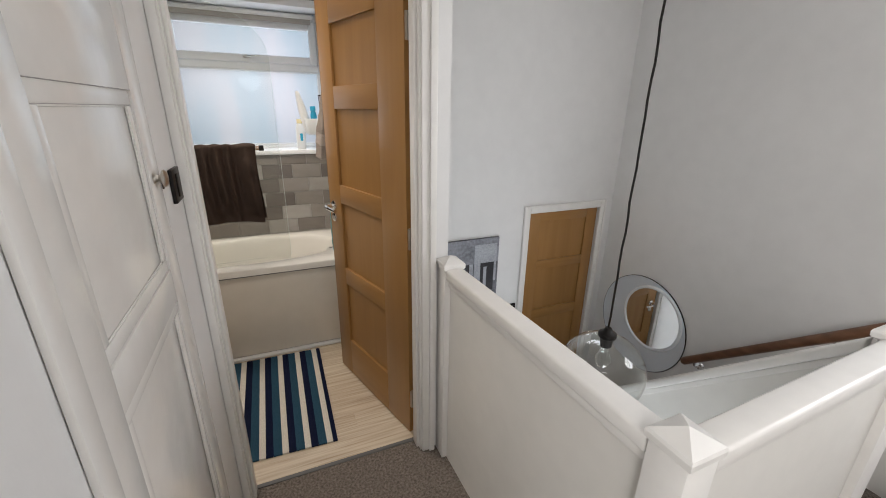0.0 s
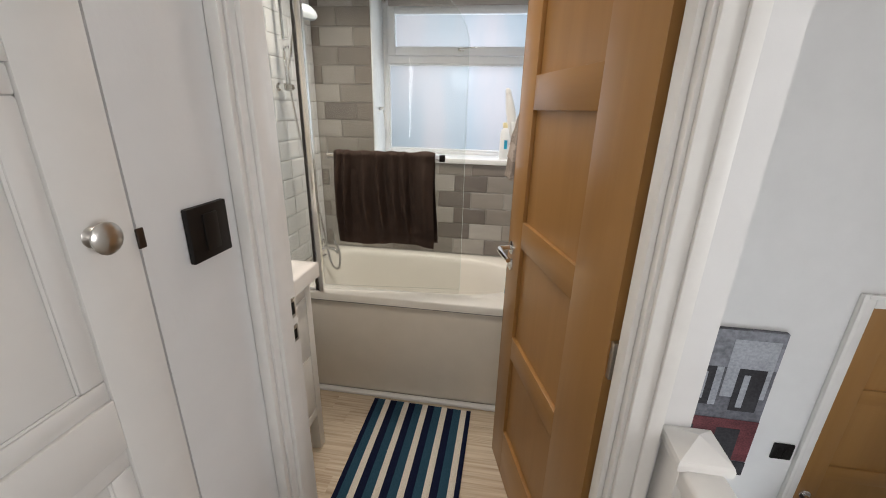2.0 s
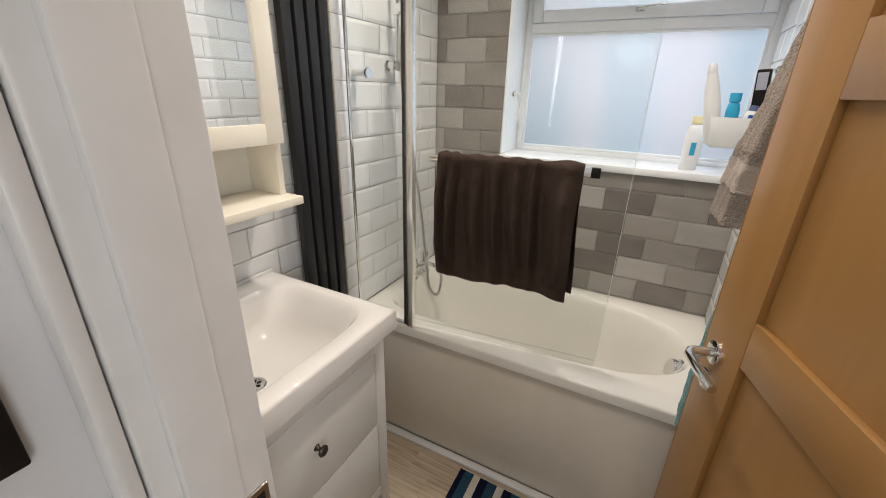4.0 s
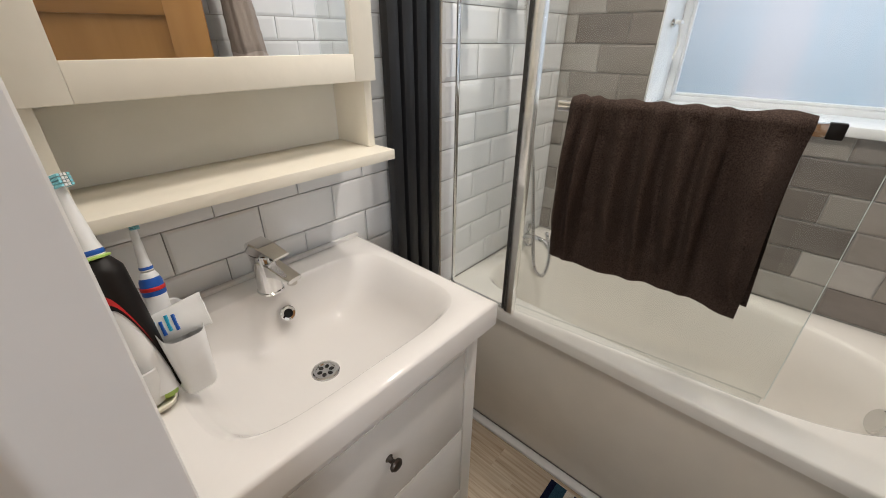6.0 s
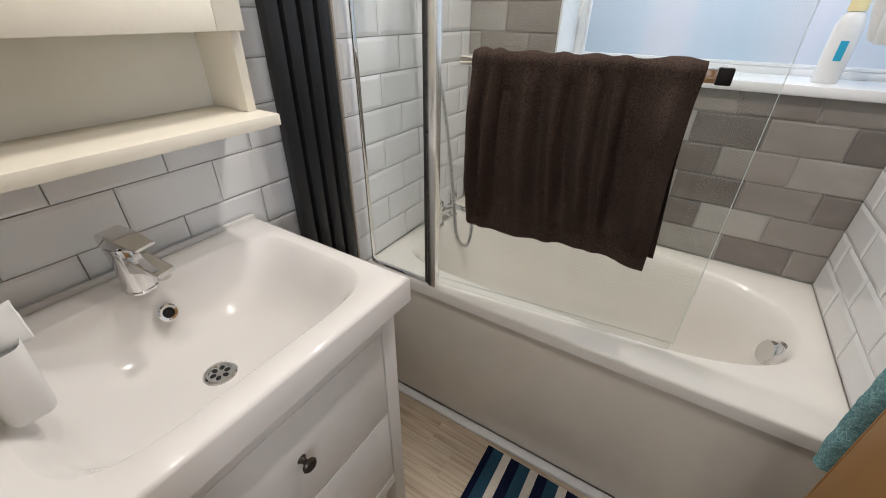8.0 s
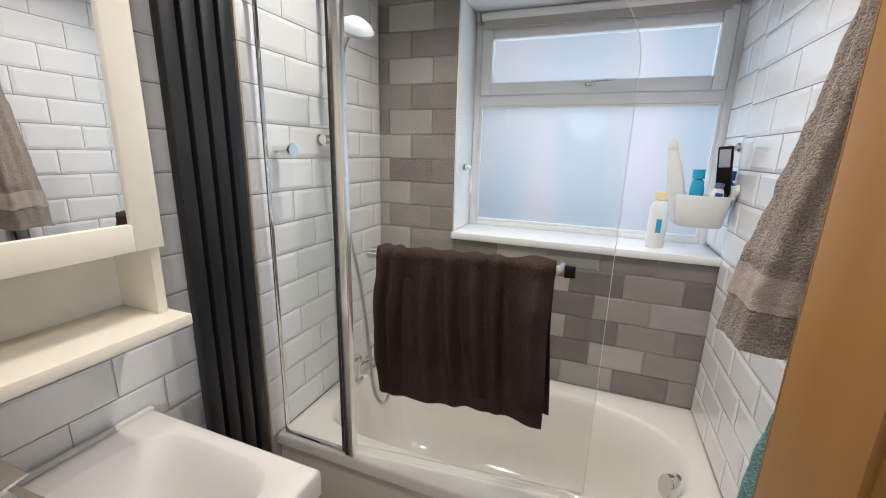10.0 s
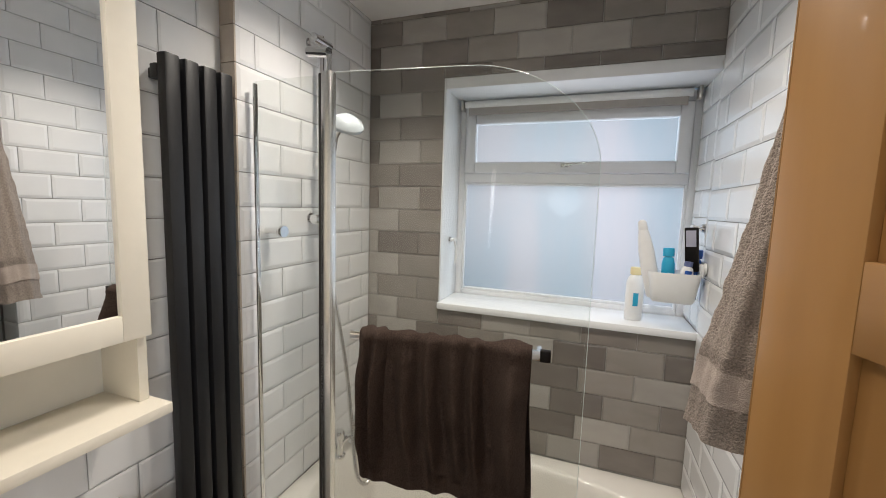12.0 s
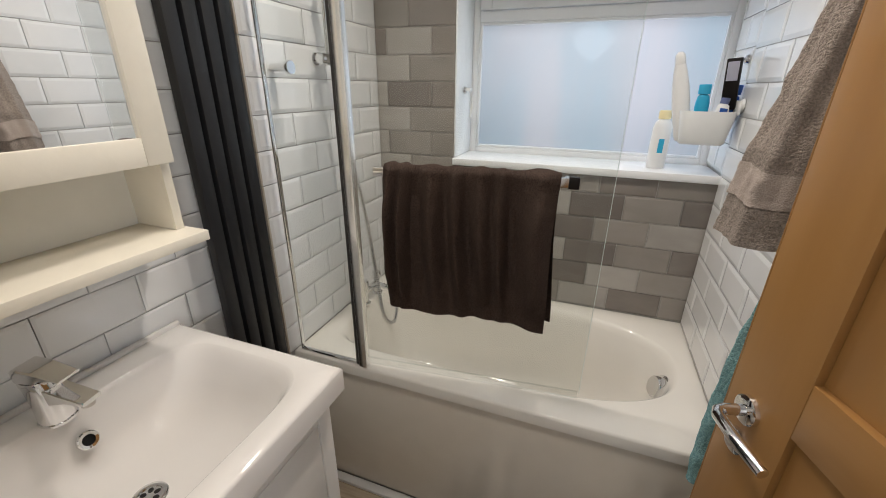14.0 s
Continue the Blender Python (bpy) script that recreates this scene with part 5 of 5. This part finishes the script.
# round mirror
rm = thing("round_mirror", (EX - 0.001, 0.515, -0.03), "large round mirror on the stairwell wall with a modelled ring reflection", "mirror")
m = Matrix.Rotation(radians(-90), 4, "Y")
# pale blue-grey colour stands for the bright reflection in the outer glass
bm = bmesh.new()
lathe(bm, [(0, 0.006), (0.360, 0.006), (0.370, 0.010), (0.374, 0.008)], 72, m)
part("outer_disc", bm, mat("reflection_blue_grey", (0.78, 0.87, 0.97), 0.15, 0.3, coat=0.6), rm, "mirror disc tinted blue-grey for its reflection", angle=30)
# off-centre ring and glass are added to imitate a round reflection
inner = Matrix.Translation((0, -0.084, 0.084)) @ m
bm = bmesh.new()
lathe(bm, [(0.226, 0.0065), (0.229, 0.014), (0.239, 0.018), (0.249, 0.014), (0.253, 0.0065)], 72, inner)
part("reflected_ring", bm, mat("reflected_ring_pale", (0.78, 0.82, 0.86), 0.2, 0.1, coat=0.5), rm, "pale rounded ring set off centre to imitate a reflection", angle=50)
bm = bmesh.new()
lathe(bm, [(0, 0.0095), (0.228, 0.0095)], 72, inner)
part("glass", bm, MIRROR, rm, "silvered glass", angle=3)
bm = bmesh.new()
lathe(bm, [(0.3745, 0.008), (0.378, 0.007), (0.378, 0), (0, 0)], 72, m)
part("backing", bm, BLACK, rm, "thin black backing edge")

# pendant
pd = thing("pendant_lamp", (1.45, -0.335, 0), "unlit clear glass globe pendant on a long black twisted cable", "pendant lamp")
bm = bmesh.new()
tube(bm, [(0.0022 * math.sin(k * 1.9), 0.0018 * math.cos(k * 1.3), 0.665 + k * (ZC - 0.70) / 30) for k in range(31)], 0.0042, 8)
part("cable", bm, BLACK, pd)
bm = bmesh.new()
lathe(bm, [(0.0, 0.0), (0.05, 0), (0.05, -0.012), (0.02, -0.028), (0, -0.028)], 32, pose(0, 0, ZC - 0.001))
part("ceiling_rose", bm, BLACK, pd)
bm = bmesh.new()
lathe(bm, [(0, 0.672), (0.012, 0.67), (0.018, 0.655), (0.036, 0.645), (0.037, 0.630), (0.026, 0.628), (0.024, 0.585), (0, 0.585)], 28)
part("lamp_holder", bm, BLACK, pd, "black lamp holder")
bm = bmesh.new()
prof = [(0.034, 0.634), (0.05, 0.630)]
for k in range(1, 17):
    a = radians(18 + k * 9.6)
    prof.append((0.175 * math.sin(a), 0.465 + 0.165 * math.cos(a)))
inner = [(max(r - 0.003, 0.001), z + (0.003 if z < 0.5 else -0.001)) for r, z in reversed(prof)]
lathe(bm, prof, 48)
part("globe_shade", bm, GLOBE, pd, "clear glass globe shade")
bm = bmesh.new()
lathe(bm, [(0.013, 0.585), (0.014, 0.57), (0.030, 0.535), (0.032, 0.515), (0.024, 0.49), (0.008, 0.482), (0, 0.482)], 28)
part("bulb", bm, GLOBE, pd, "clear glass bulb")
bm = bmesh.new()
tube(bm, [(-0.012, 0, 0.575), (-0.014, 0, 0.52), (0, 0.004, 0.505), (0.014, 0, 0.52), (0.012, 0, 0.575)], 0.0012, 6)
part("filament", bm, STEEL, pd)

# picture and lower switch
pc = thing("canvas_picture", (1.483, EY - 0.001, 0.270), "unframed canvas print of a dark street front", "picture")
part("canvas", boxes((-0.218, 0.218, -0.022, 0, -0.385, 0.385), bevel=0.004), mat("canvas_grey", (0.12, 0.12, 0.135), 0.7, noise_scale=7, amount=0.5, bump=0.3, bump_scale=600), pc)
pale, red, ink, mist = mat("print_pale", (0.34, 0.35, 0.38), 0.7, noise_scale=9, amount=0.3), mat("print_red", (0.12, 0.03, 0.035), 0.7, noise_scale=14, amount=0.5), mat("print_ink", (0.03, 0.028, 0.032), 0.7, noise_scale=9, amount=0.5), mat("print_mist", (0.22, 0.225, 0.25), 0.7, noise_scale=5, amount=0.4)


def flat(name, rows, material, y=-0.0235):
    for a, b, c, d in rows:
        part(name, boxes((a, b, y, y + 0.001, c, d)), material, pc, smooth=False)


flat("printed_sky", [(-0.216, 0.216, 0.20, 0.383)], mist)
flat("printed_light", [(0.02, 0.20, 0.05, 0.34), (-0.02, 0.01, 0.0, 0.2)], pale, -0.0248)
flat("printed_window_dark", [(-0.19, -0.02, 0.0, 0.20), (0.07, 0.18, -0.02, 0.20)], ink, -0.0261)
flat("printed_window_light", [(-0.16, -0.12, 0.03, 0.17), (-0.09, -0.05, 0.03, 0.17), (0.095, 0.12, 0.0, 0.17)], pale, -0.0274)
flat("printed_front", [(-0.216, 0.216, -0.30, -0.07)], red, -0.0248)
flat("printed_ground", [(-0.216, 0.216, -0.383, -0.305), (-0.15, -0.05, -0.30, -0.12), (0.05, 0.15, -0.30, -0.12)], ink, -0.0261)
s2 = thing("light_switch", (1.848, EY - 0.001, 0.040), "matt black light switch plate beside the lower door", "light switch")
part("plate", boxes((-0.043, 0.043, -0.009, 0, -0.043, 0.043), bevel=0.002), BLACK, s2)
part("rocker", boxes((-0.024, -0.004, -0.013, -0.0092, -0.026, 0.026), (0.004, 0.024, -0.013, -0.0092, -0.026, 0.026), bevel=0.001), BLACK, s2)


# ---- bath mat ----
mt = thing("bath_mat", (0, 0, 0), "woven bath mat with navy, blue and cream stripes", "bath mat")
order = "nBCNBCNBCNBCNBCn"
widths = {"n": 0.65, "N": 1.0, "C": 0.85, "B": 1.15}
tot = sum(widths[c] for c in order)
q0, q1 = Vector((-0.110, 0.200, 0)), Vector((0.392, 0.178, 0))   # near edge
r0, r1 = Vector((-0.122, 1.020, 0)), Vector((0.402, 1.010, 0))   # far edge
pos = 0.0
for c in order:
    a, b = pos / tot, (pos + widths[c]) / tot
    pos += widths[c]
    bm = bmesh.new()

    def f(u, v, a=a, b=b):
        s = a + (b - a) * u
        p = q0.lerp(q1, s).lerp(r0.lerp(r1, s), v)
        edge = min(u, 1 - u, v * 20, (1 - v) * 20)
        return Vector((p.x, p.y, 0.0085 + 0.0025 * min(1, edge * 4) + 0.0012 * noise.noise(Vector((p.x * 30, p.y * 30, 0)))))

    sheet(bm, 6, 60, f, 0.008)
    bmesh.ops.recalc_face_normals(bm, faces=bm.faces)
    part("stripe", bm, {"N": MAT_NAVY, "n": MAT_NAVY, "C": MAT_CREAM, "B": MAT_BLUE}[c], mt)


# ---- towels behind the door ----
def gathered(name, spine, material, label, folds, seed, n=180):
    """A towel gathered on a hook: rows of z, centre x, centre y, half width, half depth."""
    rnd = random.Random(seed)
    ph = [rnd.uniform(0, 6.28) for _ in range(4)]
    bm = bmesh.new()
    loops = []
    rows = []
    for (a, b) in zip(spine, spine[1:]):
        for k in range(26):
            rows.append([x + (y - x) * k / 26 for x, y in zip(a, b)])
    rows.append(list(spine[-1]))
    for z, cx, cy, hw, hd in rows:
        l = []
        for k in range(n):
            s = 2 * math.pi * k / n
            r = 1 + 0.06 * math.sin(folds * s + ph[0] + z * 2) + 0.03 * math.sin(folds * 1.9 * s + ph[1] - z * 3)
            p = Vector((cx + hw * r * math.cos(s), cy + hd * r * math.sin(s), z + 0.006 * math.sin(3 * s + ph[2])))
            p += Vector((math.cos(s), math.sin(s), 0)) * (0.004 * noise.noise(p * 28) + 0.0013 * noise.noise(p * 150))
            l.append(p)
        loops.append(l)
    loft(bm, loops)
    bmesh.ops.recalc_face_normals(bm, faces=bm.faces)
    ob = part(name, bm, material)
    return tagged(ob, label, "towel") if label else ob


hk = thing("door_hooks", (0.80 - 0.010, 0.93, 1.93), "chrome hook plate on the tiled wall behind the door", "hook")
part("plate", boxes((-0.006, 0, -0.05, 0.05, -0.02, 0.02), bevel=0.002), CHROME, hk)
bm = bmesh.new()
tube(bm, [(-0.004, 0, 0), (-0.05, 0, 0.0), (-0.066, 0, 0.02)], 0.006, 10)
part("peg", bm, CHROME, hk)
gathered("bath_towel", [(1.975, 0.640, 0.945, 0.012, 0.020), (1.95, 0.640, 0.945, 0.034, 0.036), (1.80, 0.628, 0.955, 0.052, 0.045), (1.60, 0.612, 0.965, 0.064, 0.055), (1.40, 0.590, 0.97, 0.082, 0.063), (1.30, 0.587, 0.973, 0.089, 0.065), (1.240, 0.585, 0.975, 0.094, 0.068)], TOWEL_G, "taupe-grey terry bath towel hanging behind the open door", 7, 5)
gathered("woven_band", [(1.375, 0.590, 0.972, 0.0860, 0.0655), (1.315, 0.586, 0.973, 0.0900, 0.0670)], fabric("taupe_band", (0.36, 0.30, 0.265), (0.52, 0.45, 0.40), 500), "", 7, 5).parent = bpy.data.objects["bath_towel"]
gathered("teal_towel", [(1.24, 0.625, 0.860, 0.060, 0.026), (1.10, 0.604, 0.860, 0.066, 0.028), (0.9, 0.588, 0.855, 0.066, 0.030), (0.74, 0.590, 0.850, 0.068, 0.032)], TOWEL_T, "teal terry towel hanging behind the open door", 5, 8)

# ---- ceiling lamps ----
for lx, ly, watts in SPOTS:
    cl = thing("ceiling_spotlight", (lx, ly, ZC), "round recessed chrome ceiling spotlight, lit", "ceiling light", "bathroom ceiling spotlights")
    bm = bmesh.new()
    lathe(bm, [(0.030, -0.012), (0.034, -0.004), (0.044, -0.002), (0.046, 0.0)], 32)
    part("bezel", bm, CHROME, cl)

# ---- tiles and planks ----
PIECES = {}


def bevel_piece(w, h, t, bev, raise_):
    """A tile standing in x (width) and z (height), its face towards -y."""
    key = (round(w, 4), round(h, 4), t, bev)
    if key in PIECES:
        return PIECES[key]
    b = min(bev, w * 0.35, h * 0.35)
    me = bpy.data.meshes.new("tile")
    back = [(0, 0, 0), (w, 0, 0), (w, 0, h), (0, 0, h)]
    mid = [(0, -t, 0), (w, -t, 0), (w, -t, h), (0, -t, h)]
    top = [(b, -t - raise_, b), (w - b, -t - raise_, b), (w - b, -t - raise_, h - b), (b, -t - raise_, h - b)]
    fs = [(8, 9, 10, 11)]
    for k in range(4):
        j = (k + 1) % 4
        fs += [(k, j, 4 + j, 4 + k), (4 + k, 4 + j, 8 + j, 8 + k)]
    me.from_pydata(back + mid + top, [], fs)
    me.update()
    PIECES[key] = me
    return me


def tile_wall(parent, m, W, H, pitch_w, pitch_h, u_even, u_odd, v0, materials, holes=(), t=0.006, bev=0.012, raise_=0.0027, pick=None):
    """Tiles over a W x H field; m takes field x, z to the wall. holes: (u0, u1, v0, v1)."""
    rnd = random.Random(int(W * 1000 + H * 77))
    g = 0.0025
    r0 = math.floor(-v0 / pitch_h) - 1
    r = r0
    inv = parent.matrix_world.inverted()
    while v0 + r * pitch_h < H:
        a0, a1 = v0 + r * pitch_h, v0 + (r + 1) * pitch_h - g
        start = u_even if r % 2 == 0 else u_odd
        k = math.floor(-start / pitch_w) - 1
        while start + k * pitch_w < W:
            b0, b1 = start + k * pitch_w, start + (k + 1) * pitch_w - g
            q = [max(b0, 0), min(b1, W), max(a0, 0), min(a1, H)]
            rects = [q]
            for h in holes:
                nxt = []
                for c in rects:
                    if c[1] <= h[0] or c[0] >= h[1] or c[3] <= h[2] or c[2] >= h[3]:
                        nxt.append(c)
                        continue
                    if c[0] < h[0]:
                        nxt.append([c[0], h[0], c[2], c[3]])
                    if c[1] > h[1]:
                        nxt.append([h[1], c[1], c[2], c[3]])
                    lo, hi = max(c[0], h[0]), min(c[1], h[1])
                    if c[2] < h[2]:
                        nxt.append([lo, hi, c[2], h[2]])
                    if c[3] > h[3]:
                        nxt.append([lo, hi, h[3], c[3]])
                rects = nxt
            for c in rects:
                w, hh = c[1] - c[0], c[3] - c[2]
                if w < 0.008 or hh < 0.008:
                    continue
                me = bevel_piece(w, hh, t, bev, raise_)
                mi = pick(k, r, rnd) if pick else 0
                key = (me.name, materials[mi].name)
                if key not in PIECES:
                    dup = me.copy()
                    dup.materials.append(materials[mi])
                    PIECES[key] = dup
                ob = new("tile", PIECES[key])
                ob.parent = parent
                ob.matrix_basis = inv @ m @ Matrix.Translation((c[0], rnd.uniform(-0.0004, 0.0004), c[2])) @ pose(0, 0, 0, rnd.uniform(-0.12, 0.12), 0, rnd.uniform(-0.12, 0.12))
            k += 1
        r += 1


# shade of each grey tile, row by row from the bath up: 0 pale, 1 mid, 2 dark
SHADES = ("10121021", "0121201", "10110212", "0101210", "10210212", "0120121", "011", "011", "022", "011", "202", "121", "201", "121", "201", "1221222", "20210011", "2010211", "21201121")


def grey_pick(k, r, rnd):
    row = SHADES[max(0, min(r, len(SHADES) - 1))]
    return int(row[max(0, min(k + 1, len(row) - 1))])


ZW = 0.604
tile_wall(wall_window, pose(XS, YW, ZW), XR - XS, ZC - ZW, 0.2052, 0.1022, 0.053, 0.159, 0.0, [TILE_LIGHT, TILE_MID, TILE_DARK], [(WX0 - XS - 0.003, 3, 1.183 - ZW, 2.188 - ZW)], pick=grey_pick, t=0.004, bev=0.007, raise_=0.0014)
# right wall: field x runs from the window side back towards the door
tile_wall(wall_nib, Matrix.Translation((XR, YW - 0.010, 0)) @ Matrix.Rotation(radians(-90), 4, "Z"), YW - 0.010 - YN, ZC, 0.2025, 0.1022, 0.10, 0.0, 0.093, [TILE_WHITE], [(-1, 0.72, -1, 0.603)], t=0.006)
tile_wall(wall_nib, pose(XR - 0.006, YN, 0.0), 0.80 - XR - 0.004, ZC, 0.5, 0.1022, 0.0, 0.0, 0.093, [TILE_WHITE], t=0.006)
tile_wall(wall_right, Matrix.Translation((0.80, YN - 0.011, 0)) @ Matrix.Rotation(radians(-90), 4, "Z"), YN - 0.011 - YS, ZC, 0.2025, 0.1022, 0.10, 0.0, 0.093, [TILE_WHITE], t=0.006)
tile_wall(wall_window, Matrix.Translation((XR, 2.004, 1.217)) @ Matrix.Rotation(radians(-90), 4, "Z"), 2.004 - YW + 0.010, 0.955, 0.2025, 0.1022, 0.119, 0.018, 0.008, [TILE_WHITE], t=0.006)
LEFT = Matrix.Rotation(radians(90), 4, "Z")
tile_wall(wall_shower, Matrix.Translation((XS, YN, 0.604)) @ LEFT, YW - YN - 0.010, ZC - 0.604, 0.2025, 0.1022, 0.07, 0.172, 0.0, [TILE_WHITE])
tile_wall(wall_basin, Matrix.Translation((XB, YS + 0.008, 0.0)) @ LEFT, YN - YS - 0.008, ZC, 0.2025, 0.1022, 0.076, 0.173, 0.060, [TILE_WHITE], t=0.006, bev=0.006, raise_=0.002)
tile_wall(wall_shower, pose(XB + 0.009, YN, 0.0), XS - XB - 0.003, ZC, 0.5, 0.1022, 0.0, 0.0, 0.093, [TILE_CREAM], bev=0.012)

# vinyl planks
rnd = random.Random(11)
y = YS
while y < 1.06:
    w = min(0.095, 1.06 - y)
    x = -0.745 - rnd.uniform(0, 0.6)
    while x < 0.80:
        a, b = max(x, -0.745), min(x + 0.9, 0.799)
        x += 0.9
        if b - a < 0.02:
            continue
        me = bpy.data.meshes.new("plank")
        g = 0.0005
        vs = [(px, py, pz) for pz in (-0.0035, 0.0) for px, py in ((0, 0), (b - a - g, 0), (b - a - g, w - g), (0, w - g))]
        me.from_pydata(vs, [], [(4, 5, 6, 7), (0, 1, 5, 4), (1, 2, 6, 5), (2, 3, 7, 6), (3, 0, 4, 7)])
        me.materials.append(VINYL)
        ob = new("plank", me)
        ob.parent = floor
        ob.location = (a, y, 0)
    y += w
